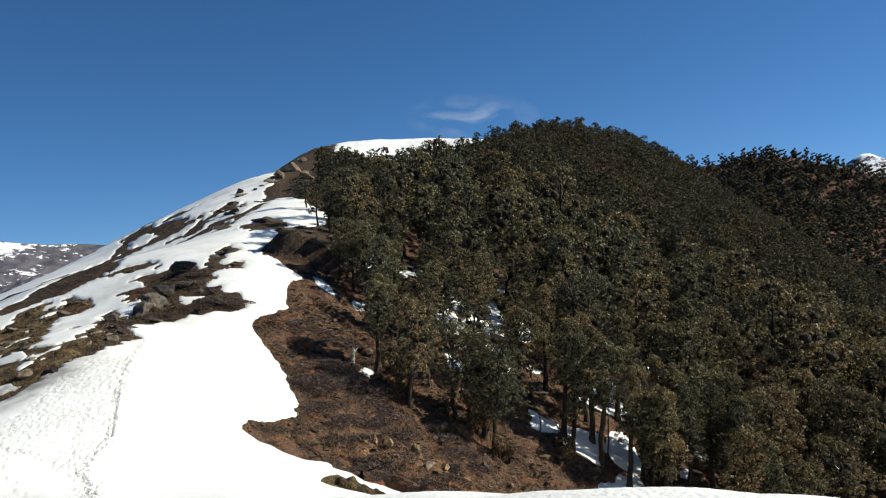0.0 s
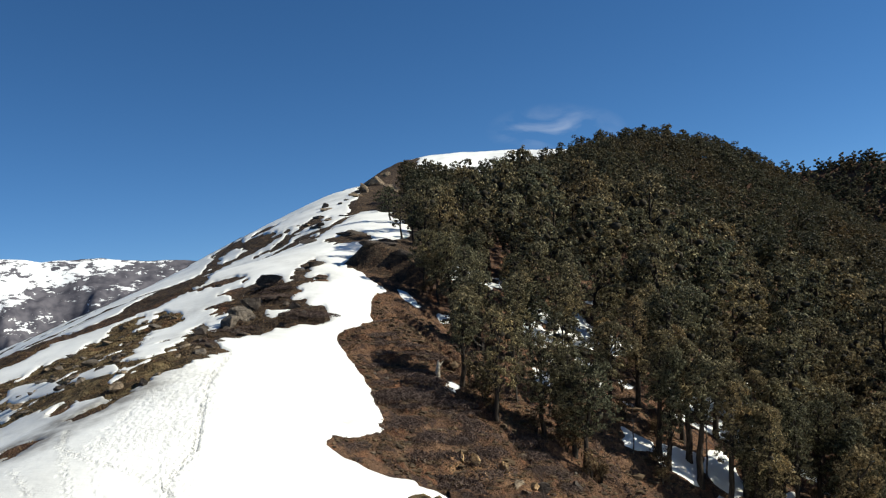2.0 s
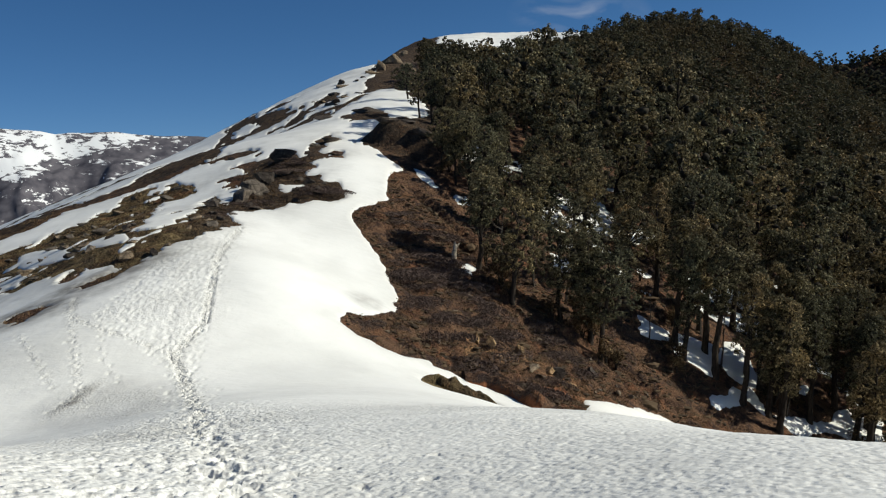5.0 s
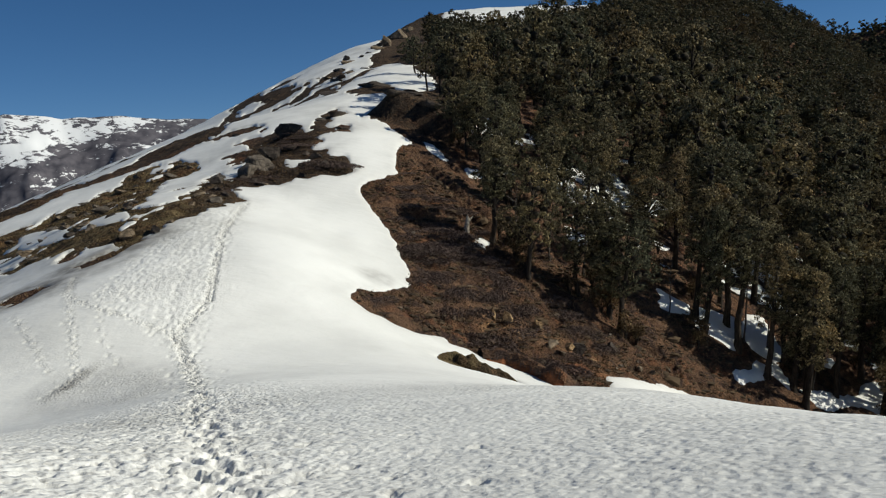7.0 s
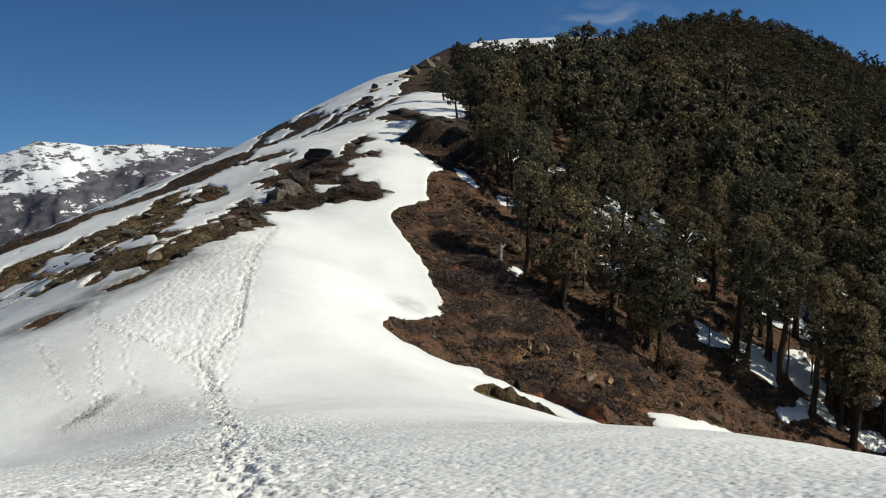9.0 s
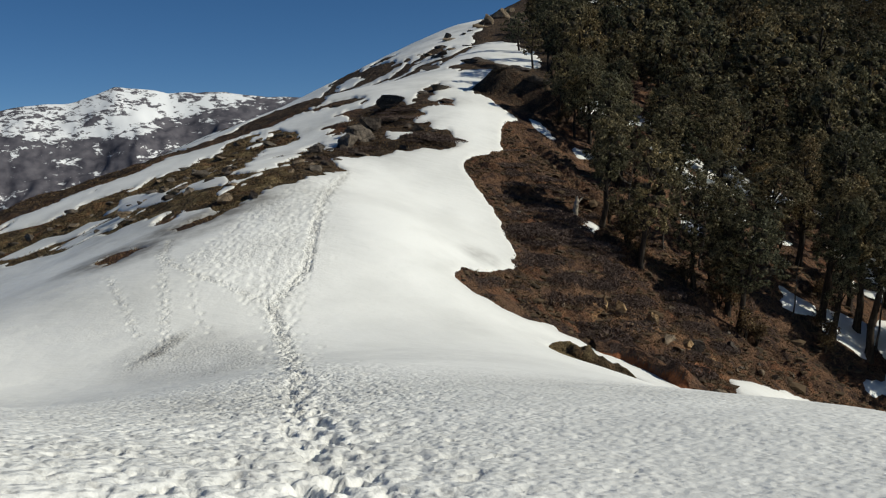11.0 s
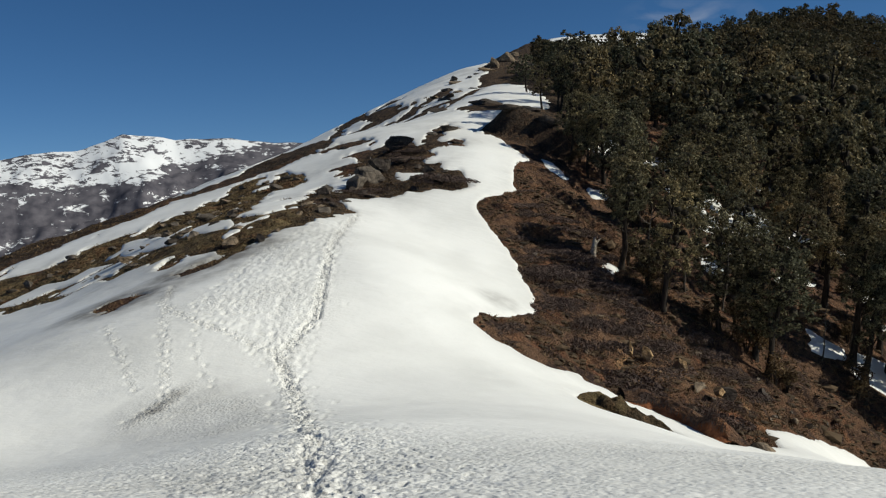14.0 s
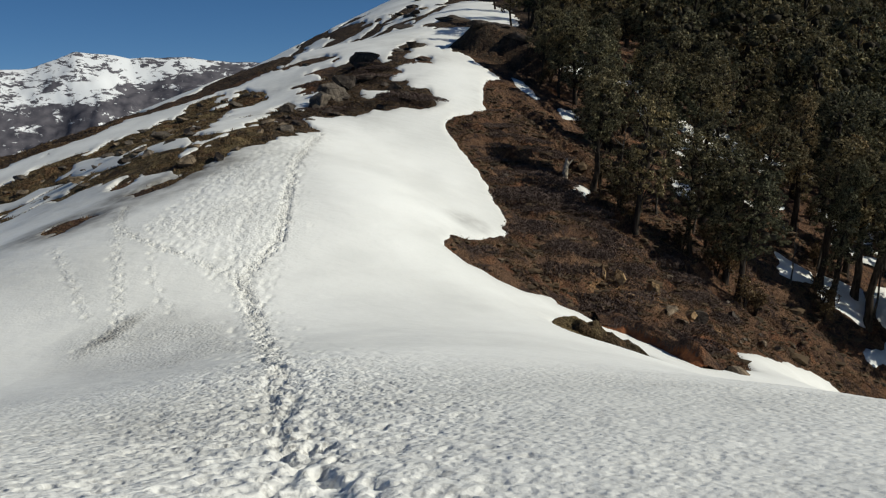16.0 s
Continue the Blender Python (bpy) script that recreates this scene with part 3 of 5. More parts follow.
def bare(x, y):
    """Distance to the edge of the snow: negative on bare ground."""
    wood = EDGE_LOW + EDGE_HIGH + [(-46, 292), (-28, 310), (10, 312), (30, 340), (200, 340), (260, 120), (120, 20), (40, 30)]
    d = outline_distance(x, y, wood) + 1.8 * np.clip((y - 116) / 20, 0, 1)
    size = np.clip(y / 60, 0.5, 4)
    for pts in [TONGUE, BAND_GRASS, BAND_ROCK, TOP_HEATH]:
        d = np.minimum(d, outline_distance(x, y, pts))
    for pts in SMALL_BARE:
        d = np.minimum(d, outline_distance(x, y, pts) - 0.22 * size)
    d = np.minimum(d, outline_distance(x, y, STRIP) + 3.3 - 5.6 * np.clip((112 - y) / 20, 0, 1))
    ragged = np.clip((-17 - x) / 4, 0, 1)
    d = d + (0.28 + 0.30 * ragged) * size * fbm(x, y, 1.5, 5, 11) + 0.25 * np.clip(size - 1, 0, 3) * fbm(x, y, 6, 3, 12) + 0.75 * ragged * fbm(x * 0.7 + y * 0.4, y * 0.8 - x * 0.5, 1.1, 4, 13)
    # specks of heath in the snow beside the band, and of snow in the heath
    beside = np.minimum(outline_distance(x, y, BAND_GRASS), outline_distance(x, y, BAND_ROCK))
    speck = fbm(x * 0.8 - y * 0.3, y * 0.55 + x * 0.3, 2.4, 5, 23)
    d = np.where((beside < 6) & ((x < -28) | (y > 72)), np.minimum(d, 1.3 + 0.30 * np.clip(beside, 0, 6) - 4.5 * np.clip(speck - 0.05, 0, 1)), d)
    d = np.where(beside < -0.5, np.maximum(d, 3.2 * (-speck - 0.40)), d)
    # narrow streaks of turf on the upper western slope, along the contour
    sx = x * 0.5 + y * 0.87
    west = np.clip((y - 78) / 15, 0, 1) * np.clip((-24 - 0.12 * (y - 78) - x) / 5, 0, 1) * np.clip((330 - y) / 40, 0, 1)
    streak = fbm(x * 0.87 - y * 0.5 + 40, sx * 0.22, 7, 4, 21)
    d = np.where(west > 0, np.minimum(d, 2.2 - west * 7.4 * np.clip(streak - 0.03, 0, 1)), d)
    for pts in SNOW_IN_BAND:
        d = np.maximum(d, -outline_distance(x, y, pts) + 0.1 * fbm(x, y, 0.8, 3, 31))
    for pts in PATCHES:
        d = np.maximum(d, -outline_distance(x, y, pts) + 0.42 * fbm(x, y, 1.0, 4, 33))
    # snow lying in hollows under the trees
    shade = fbm(x * 0.8 + y * 0.3, y * 0.8 - x * 0.5, 5.5, 4, 41)
    under = np.clip((outline_distance(x, y, OPEN_SLOPE) - 1.0) / 6, 0, 1) * (x > -16 - 0.02 * (y - 80)) * (y > 80) * np.clip((112 - y) / 12, 0, 1) * ((y < 86) | (x > -9))
    return np.maximum(d, np.where(under > 0, (shade - 0.16) * 3.2 * under - 0.15, -9))


def ledge(x, y, pts):
    """A step of the ground along a line: raised behind it, cut away before it, fading at its ends."""
    p = np.array(pts, float)
    out = np.zeros(len(x))
    lo, hi = p.min(0) - 4, p.max(0) + 4
    near = (x > lo[0]) & (x < hi[0]) & (y > lo[1]) & (y < hi[1])
    qx, qy = x[near], y[near]
    if not len(qx):
        return out
    best, side, run = np.full(len(qx), 99.0), np.zeros(len(qx)), np.zeros(len(qx))
    for k, ((ax, ay), (bx, by)) in enumerate(zip(p, p[1:])):
        ex, ey = bx - ax, by - ay
        t = np.clip(((qx - ax) * ex + (qy - ay) * ey) / (ex * ex + ey * ey), 0, 1)
        gap = np.hypot(qx - ax - t * ex, qy - ay - t * ey)
        closer = gap < best
        best = np.where(closer, gap, best)
        side = np.where(closer, np.sign((qy - ay) * ex - (qx - ax) * ey) * gap, side)
        run = np.where(closer, (k + t) / (len(p) - 1), run)
    side = side + 0.3 * fbm(qx, qy, 1.3, 3, 71)
    step = np.clip((side + 0.2) / 0.4, 0, 1)
    ends = np.clip(run / 0.12, 0, 1) * np.clip((1 - run) / 0.2, 0, 1)
    out[near] = 0.95 * ends * (step * step * (3 - 2 * step) - 0.55) * np.exp(-np.abs(side) / 1.1)
    return out


def ground_height(x, y, d=None):
    """The land under the snow, with its hummocks where it is bare."""
    x, y = np.atleast_1d(np.asarray(x, float)), np.atleast_1d(np.asarray(y, float))
    z = base_height(x, y)
    if d is None:
        d = bare(x, y)
    rough = np.clip(0.25 - d * 0.5, 0.1, 1)
    z = z - 0.3 * (1 - np.exp(-np.clip(d, 0, 99) / 3)) - 0.12 * np.clip(d / 0.3, 0, 1) + rough * (0.34 * fbm(x, y, 2.8, 4, 51) + 0.14 * fbm(x, y, 0.9, 3, 55) - 0.38 * np.abs(fbm(x * 0.6 + y * 0.5, y - x * 0.6, 1.9, 3, 57)) - 0.42 * np.abs(fbm(x * 0.28, y + 0.1 * x, 1.7, 3, 59)) + 0.16)
    # small terraces trodden into the open slope
    step = (z + 0.7 * fbm(x, y, 4.5, 3, 63)) / 0.75
    s = step - np.floor(step)
    open_slope = np.clip(-outline_distance(x, y, OPEN_SLOPE) - 0.3, 0, 1) * np.clip(-d - 0.4, 0, 1)
    z = z + 0.5 * open_slope * (np.clip((s - 0.5) * 3.2 + 0.5, 0, 1) - s)
    for pts in LEDGES:
        z = z + ledge(x, y, pts) * np.clip(-d / 0.5, 0, 1)
    far = np.clip((y - 90) / 100, 0, 1)
    return z + far * (0.9 * fbm(x, y, 16, 4, 61))


def snow_depth(d):
    """Depth of the snow at a distance from its edge; under the ground where it is bare."""
    return np.where(d > 0, 0.07 * (1 - np.exp(-np.clip(d, 0, 99) / 0.2)) + 0.23 * (1 - np.exp(-np.clip(d, 0, 99) / 3.0)), 0.9 * d)


# ---------------------------------------------------------------- helpers to build with
def mesh_object(name, verts, faces, material, parent=None, smooth=False):
    """One mesh object from arrays of corners and of triangles or quads."""
    me = bpy.data.meshes.new(name)
    verts, faces = np.asarray(verts, np.float32), np.asarray(faces, np.int32)
    me.vertices.add(len(verts))
    me.vertices.foreach_set("co", verts.ravel())
    size = faces.shape[1]
    me.loops.add(faces.size)
    me.loops.foreach_set("vertex_index", faces.ravel())
    me.polygons.add(len(faces))
    me.polygons.foreach_set("loop_start", np.arange(0, faces.size, size, dtype=np.int32))
    me.polygons.foreach_set("use_smooth", np.full(len(faces), smooth))
    me.update(calc_edges=True)
    me.materials.append(material)
    ob = new(name, me)
    if parent:
        ob.parent = parent
    return ob


def part(name, bm, material, parent, label=""):
    """A bmesh as one mesh object under a thing or a part."""
    me = bpy.data.meshes.new(name)
    bm.to_mesh(me)
    bm.free()
    me.materials.append(material)
    ob = new(name, me)
    ob.parent = parent
    return tagged(ob, label)


def grid_faces(rows, cols):
    i = np.arange(rows - 1)[:, None] * cols + np.arange(cols - 1)[None]
    return np.stack([i, i + 1, i + cols + 1, i + cols], -1).reshape(-1, 4)


def steps(*stretches):
    """Positions along y: stretches of (end, finest step, step as a share of y)."""
    y, out = stretches[0], [stretches[0]]
    for end, least, share in stretches[1:]:
        while y < end:
            y += max(least, share * y)
            out.append(y)
    return np.array(out)


# ---------------------------------------------------------------- ground and snow
FAN = 10.0
ROWS_Y = steps(-40.0, (-6, 1.6, 0), (7, 0.4, 0), (20, 0.048, 0), (60, 0.048, 0.0032), (110, 0.05, 0.0085), (480, 0.05, 0.016))
COLS_U = np.concatenate([np.arange(-3.0, -1.35, 0.06), np.arange(-1.35, -0.75, 0.006), np.arange(-0.75, -0.56, 0.0036), np.arange(-0.56, -0.45, 0.0027), np.arange(-0.45, -0.18, 0.0019), np.arange(-0.18, 0.0, 0.0026), np.arange(0.0, 0.32, 0.0042), np.arange(0.32, 0.85, 0.006), np.arange(0.85, 2.2, 0.05)])


def build_ground():
    ys = np.concatenate([[-260, -120, -60, -30, -16], steps(-6.0, (34, 1.0, 0), (60, 0.30, 0), (81, 0.18, 0), (120, 0.05, 0.010), (480, 0.05, 0.02)), np.geomspace(500, 4700, 40)])
    us = np.concatenate([[-6, -4, -2.8, -2, -1.6], np.arange(-1.35, -0.6, 0.012), np.arange(-0.6, 0.35, 0.0046), np.arange(0.35, 0.85, 0.012), [0.95, 1.2, 1.6, 2.2, 3, 4.5]])
    y = np.repeat(ys, len(us))
    x = np.tile(us, len(ys)) * (np.abs(y) + FAN)
    z = ground_height(x, y)
    ob = mesh_object("ground", np.stack([x, y, z], 1), grid_faces(len(ys), len(us)), M_SOIL, smooth=True)
    grassy = np.clip(1 - np.minimum(outline_distance(x, y, BAND_GRASS), outline_distance(x, y, TONGUE)) / 1.5, 0, 1)
    heather_shade = np.clip(1 - np.minimum(outline_distance(x, y, BAND_ROCK), outline_distance(x, y, STRIP)) / 2, 0, 1)
    # the bluff too: dark heath, with its tree shade put into the colour
    heather_shade = np.maximum(heather_shade, np.clip((y - 84) / 6, 0, 1) * np.clip((-9 - x) / 3, 0, 1))
    mark = ob.data.attributes.new("heather_shade", "FLOAT", "POINT")
    mark.data.foreach_set("value", heather_shade.astype(np.float32))
    mark = ob.data.attributes.new("turf", "FLOAT", "POINT")
    mark.data.foreach_set("value", grassy.astype(np.float32))
    slip, red_share = np.zeros(len(x)), np.zeros(len(x))
    for cx, cy, r, red in SCARS:
        w = np.exp(-((((x - cx) / r) ** 2 + ((y - cy) / (1.2 * r)) ** 2) ** 2))
        red_share = np.where(w > slip, red, red_share)
        slip = np.maximum(slip, w)
    mark = ob.data.attributes.new("slip", "FLOAT", "POINT")
    mark.data.foreach_set("value", slip.astype(np.float32))
    mark = ob.data.attributes.new("red_share", "FLOAT", "POINT")
    mark.data.foreach_set("value", red_share.astype(np.float32))
    tagged(ob, "brown turf and earth of a steep mountain ridge", "ground", kind="structure")


def polyline(pts, gap):
    """Points at even gaps along a line, with the direction there."""
    p = np.array(pts, float)
    s = np.concatenate([[0], np.cumsum(np.hypot(*np.diff(p, axis=0).T))])
    at = np.arange(0, s[-1], gap)
    q = np.stack([np.interp(at, s, p[:, 0]), np.interp(at, s, p[:, 1])], 1)
    way = np.gradient(q, axis=0)
    return q, way / (np.hypot(*way.T)[:, None] + 1e-9)


def footprints(rng):
    """Places of boot prints: x, y, heading, length, depth."""
    out = []

    def trail(pts, gap, wide, deep, times=1, size=0.30):
        for _ in range(times):
            q, way = polyline(pts, gap * rng.uniform(0.9, 1.1))
            for k, ((x, y), (wx, wy)) in enumerate(zip(q, way)):
                side = (0.11 if k % 2 else -0.11) + rng.normal(0, wide)
                ahead = rng.uniform(-0.2, 0.2)
                out.append((x - wy * side + wx * ahead, y + wx * side + wy * ahead, math.atan2(wy, wx) + rng.normal(0, 0.25), size * rng.uniform(0.85, 1.2), deep * rng.uniform(0.6, 1.25)))

    trail([(-1.2, 5), (-3.2, 10), (-5.1, 14)] + PATH_MAIN, 0.42, 0.09, 0.13, 2, 0.26)
    trail([(-1.2, 5), (-3.2, 10), (-5.1, 14)] + PATH_MAIN[:5], 0.45, 0.45, 0.06, 8, 0.16)
    trail([(-3.2, 10), (-5.1, 14)] + PATH_MAIN[:3], 0.45, 0.20, 0.12, 3, 0.19)
    trail([(-3.2, 10), (-5.1, 14)] + PATH_MAIN[:3], 0.6, 1.1, 0.07, 5, 0.16)
    trail(PATH_MAIN[4:], 0.24, 0.02, 0.13, 2, 0.22)
    trail(PATH_MAIN[4:], 0.6, 0.40, 0.06, 3, 0.16)
    trail(PATH_WEST, 0.24, 0.03, 0.10, 1, 0.18)
    trail(PATH_FAR_WEST, 0.38, 0.03, 0.10, 1, 0.17)
    trail(PATH_LOW, 0.26, 0.05, 0.08, 1, 0.17)
    trail(PATH_MID, 0.7, 0.06, 0.07, 1, 0.19)
    # many older prints over the trodden slope
    t = np.array(TRODDEN)
    lo, hi = t.min(0), t.max(0)
    q = rng.uniform(lo, hi, (3000, 2))
    q = q[outline_distance(q[:, 0], q[:, 1], TRODDEN) < 0]
    for x, y in q:
        out.append((x, y, rng.normal(1.9, 0.6), 0.15 * rng.uniform(0.7, 1.4), 0.06 * rng.uniform(0.3, 1.3)))
    for k in range(11):
        f = k / 10
        low, mid, top = (-21.5 + 6.5 * f, 40.5 - 5.5 * f), (-22.6 + 4.6 * f, 47.5 - 1.5 * f), (-22.4 + 1.2 * f, 56 + 2 * f)
        trail([np.array(p) + rng.normal(0, 0.5, 2) for p in (low, mid, top)], 0.40, 0.06, 0.075, 1, 0.18)
    # the near slope that the walker comes down
    q = np.stack([rng.normal(-1.0, 4.4, 9000), rng.uniform(5, 31, 9000)], 1)
    for x, y in q:
        if y < 26.5 + rng.normal(0, 1.5):
            near = math.exp(-((x / 2.2) ** 2))
            out.append((-1.0 - 0.36 * y + x, y, rng.uniform(0, 6.3), 0.14 * rng.uniform(0.7, 1.5), (0.013 + 0.034 * near) * rng.uniform(0.3, 1.3)))
    return out


def build_snow():
    rng = np.random.default_rng(5)
    rows, cols = len(ROWS_Y), len(COLS_U)
    y = np.repeat(ROWS_Y, cols)
    x = np.tile(COLS_U, rows) * (np.abs(y) + FAN)
    d = bare(x, y)
    depth = snow_depth(d)
    # bare rims sit a little under the turf; worn snow is rough where people walk and by melting elsewhere
    line = x + 1.0 + 0.36 * y
    near = np.clip((28.5 - y + 0.05 * line) / 4, 0, 1)
    worn = near * (0.38 + 0.48 * np.exp(-((line / 2.6) ** 2)) + 0.15 * fbm(x, y, 2.0, 3, 77))
    worn = np.maximum(worn, (0.28 + 0.45 * fbm(x, y, 2.4, 3, 78)) * np.clip(0.7 - outline_distance(x, y, TRODDEN) / 2, 0, 1) * (y < 62))
    worn = np.maximum(worn, (0.06 + 0.30 * fbm(x, y, 5, 3, 79)) * np.clip((46 - y) / 10, 0, 1) * np.clip((-13 - x) / 4, 0, 1))
    worn = np.maximum(worn, (0.75 + 0.5 * fbm(x, y, 0.9, 3, 85)) * np.exp(-(((x + 9.9) / 1.6) ** 2 + ((y - 20.6) / 1.8) ** 2)))
    hollow = np.clip(0.5 - outline_distance(x, y, DIRTY_HOLLOW) / 1.5, 0, 1)
    worn = np.maximum(worn, hollow * (0.35 + 0.5 * fbm(x, y, 1.2, 3, 83)))
    worn = np.maximum(worn, 1.5 * np.exp(-((x + 18.1) ** 2 / 0.16 + (y - 32.0) ** 2 / 2.2)))
    for pts, wide, least in ((PATH_MAIN, 0.36, 1.3), (PATH_WEST, 0.28, 0.7), (PATH_FAR_WEST, 0.18, 0.5), (PATH_LOW, 0.28, 0.5), (PATH_MID, 0.2, 0.3)):
        for (ax, ay), (bx, by) in zip(pts, pts[1:]):
            t = np.clip(((x - ax) * (bx - ax) + (y - ay) * (by - ay)) / ((bx - ax) ** 2 + (by - ay) ** 2), 0, 1)
            worn = np.maximum(worn, least * np.exp(-(((x - ax - t * (bx - ax)) ** 2 + (y - ay - t * (by - ay)) ** 2) / wide**2)))
    cups = -np.abs(fbm(x, y, 0.24, 2, 71)) + 0.2 * fbm(x, y, 0.6, 2, 75)
    soft = fbm(x * 0.6 + y * 0.3, y - x * 0.3, 2.5, 3, 81)
    lift = np.clip(d / 0.6, 0, 1) * ((0.010 + 0.024 * np.minimum(worn, 0.9)) * cups * np.clip((75 - y) / 30, 0, 1) + 0.075 * soft)
    z = base_height(x, y) + depth - 0.3 * (1 - np.exp(-np.clip(d, 0, 99) / 3)) + lift
    z = z - 0.17 * np.exp(-(((x - 2.9) / 1.4) ** 2 + ((y - 9.8) / 1.3) ** 2))
    far = np.clip((y - 90) / 100, 0, 1)
    z = z + far * 0.9 * fbm(x, y, 16, 4, 61)
    x, y, z, d = (v.reshape(rows, cols) for v in (x, y, z, d))
    dent, rim = np.zeros_like(z), np.zeros_like(z)
    for px, py, turn, size, deep in footprints(rng):
        i0, i1 = np.searchsorted(ROWS_Y, (py - 0.42, py + 0.42))
        u = px / (py + FAN)
        j0, j1 = np.searchsorted(COLS_U, (u - 0.45 / (py + FAN), u + 0.45 / (py + FAN)))
        if i1 <= i0 or j1 <= j0:
            continue
        s = (slice(i0, i1), slice(j0, j1))
        dx, dy = x[s] - px, y[s] - py
        a = (dx * math.cos(turn) + dy * math.sin(turn)) / (size * 0.60)
        b = (dy * math.cos(turn) - dx * math.sin(turn)) / (size * 0.32)
        r2 = a * a + b * b
        dent[s] = np.minimum(dent[s], -deep * np.exp(-(r2**2)))
        rim[s] = np.maximum(rim[s], 0.08 * deep * np.exp(-((np.sqrt(r2) - 1.45) ** 2) * 6))
    z = z + np.where(d > 0.25, dent + np.where(dent < -0.015, 0, rim), 0)
    verts = np.stack([x, y, z], -1).reshape(-1, 3)
    faces = grid_faces(rows, cols)
    faces = faces[(d.ravel()[faces] > -0.35).any(1)]
    used = np.unique(faces)
    index = np.zeros(len(verts), np.int64)
    index[used] = np.arange(len(used))
    ob = mesh_object("snow_cover", verts[used], index[faces], M_SNOW, smooth=True)
    mark = ob.data.attributes.new("worn", "FLOAT", "POINT")
    mark.data.foreach_set("value", worn[used].astype(np.float32))
    rim_dirt = np.clip(1 - d.ravel()[used] / 2.5, 0, 1) ** 2 * 0.25 + np.clip(1 - d.ravel()[used] / 7, 0, 1) * 0.5 * np.clip(fbm(verts[used, 0], verts[used, 1], 4, 3, 88) + 0.12, 0, 1) * np.clip((-17 - verts[used, 0]) / 3, 0, 1)
    rim_dirt = np.maximum(rim_dirt, 0.32 * hollow[used])
    # wet grey snow round the melting patches
    vx, vy = verts[used, 0], verts[used, 1]
    for pts in SMALL_BARE[:2]:
        rim_dirt = np.maximum(rim_dirt, np.clip(1.6 - outline_distance(vx, vy, pts) / 1.6, 0, 1.5))
    rim_dirt = np.maximum(rim_dirt, 1.5 * np.exp(-((vx + 18.1) ** 2 / 0.12 + (vy - 32.0) ** 2 / 1.8)))
    rim_dirt = np.maximum(rim_dirt, 0.42 * np.exp(-(((vx + 9.9) / 1.8) ** 2 + ((vy - 20.6) / 2.0) ** 2)))
    rim_dirt = np.maximum(rim_dirt, np.clip(0.7 - outline_distance(vx, vy, MELT_FIELD) / 1.5, 0, 0.8))
    rim_dirt = np.maximum(rim_dirt, 0.6 * np.exp(-(((vx + 11.0) / 1.1) ** 2 + ((vy - 51.2) / 1.6) ** 2) ** 2))
    mark = ob.data.attributes.new("stain", "FLOAT", "POINT")
    mark.data.foreach_set("value", np.clip(rim_dirt, 0, 1.5).astype(np.float32))
    tagged(ob, "old trodden spring snow with boot prints on the ridge", "snow", kind="structure")


build_ground()
build_snow()


def stand(x, y, sink=0.0):
    """The point of the land at x, y."""
    return Vector((x, y, float(ground_height(x, y)[0]) - sink))


# ---------------------------------------------------------------- distance
def ridge_mesh(name, crest, run, drop, rough, columns, lines, material, seed, label, category, kind=""):
    """A far mountain: a crest line, from which a face falls towards the viewer and another away."""
    c = np.array(crest, float)
    s = np.linspace(0, 1, columns)
    t = np.concatenate([[0], np.cumsum(np.hypot(*np.diff(c[:, :2], axis=0).T))])
    t /= t[-1]
    px, py, pz = (np.interp(s, t, c[:, k]) for k in range(3))
    kernel = np.hanning(5) / np.hanning(5).sum()
    pz = np.convolve(np.pad(pz, 2, "edge"), kernel, "valid")
    f = np.linspace(-0.35, 1, lines)
    F, P = np.meshgrid(f, s, indexing="ij")
    X = np.tile(px, (lines, 1)) * (1 - F * run / np.hypot(px, py)) 
    Y = np.tile(py, (lines, 1)) * (1 - F * run / np.hypot(px, py))
    fold = fbm(X.ravel(), Y.ravel(), run * 0.28, 6, seed).reshape(X.shape)
    crease = 1 - 2 * np.abs(fbm(X.ravel(), Y.ravel() * 0.6, run * 0.16, 6, seed + 9).reshape(X.shape))
    soft = np.hanning(121) / np.hanning(121).sum()
    low = np.convolve(np.pad(pz, 60, "edge"), soft, "valid")
    down = np.clip(np.abs(F) * 9, 0, 1)
    Z = np.tile(pz, (lines, 1)) * (1 - down) + np.tile(low, (lines, 1)) * down - drop * np.abs(F) ** 0.9 + rough * (fold + 0.6 * (crease - 0.6)) * np.clip(np.abs(F) * 6, 0.12, 1)
    ob = mesh_object(name, np.stack([X, Y, Z], -1).reshape(-1, 3), grid_faces(lines, columns), material, smooth=True)
    return tagged(ob, label, category, kind=kind)


ridge_mesh("snowy_mountain", [(-3520, 2309, -500), (-3251, 2675, -300), (-2894, 3059, -110), (-2750, 3175, -58), (-2671, 3257, -36), (-2601, 3313, -28), (-2565, 3341, -14), (-2489, 3398, 26), (-2431, 3440, 60), (-2373, 3480, 47), (-2293, 3534, 43), (-2231, 3573, 33), (-2167, 3612, 54), (-2090, 3650, 60), (-2013, 3701, 66), (-1921, 3749, 54), (-1827, 3796, 42), (-1694, 3857, 40), (-1588, 3889, 38), (-1505, 3934, 0), (-1172, 4045, -180)], 2600, 1150, 190, 340, 130, M_MOUNTAIN, 101, "distant grey mountain with snow on its upper slopes", "mountain", "structure")
ridge_mesh("snow_peak", [(1772, 3918, 301), (1903, 3856, 403), (1956, 3829, 448), (1987, 3813, 451), (2044, 3783, 421), (2147, 3726, 364), (2296, 3636, 255)], 1500, 700, 90, 120, 90, M_MOUNTAIN, 131, "distant white snow peak behind the wooded hill", "mountain", "structure")
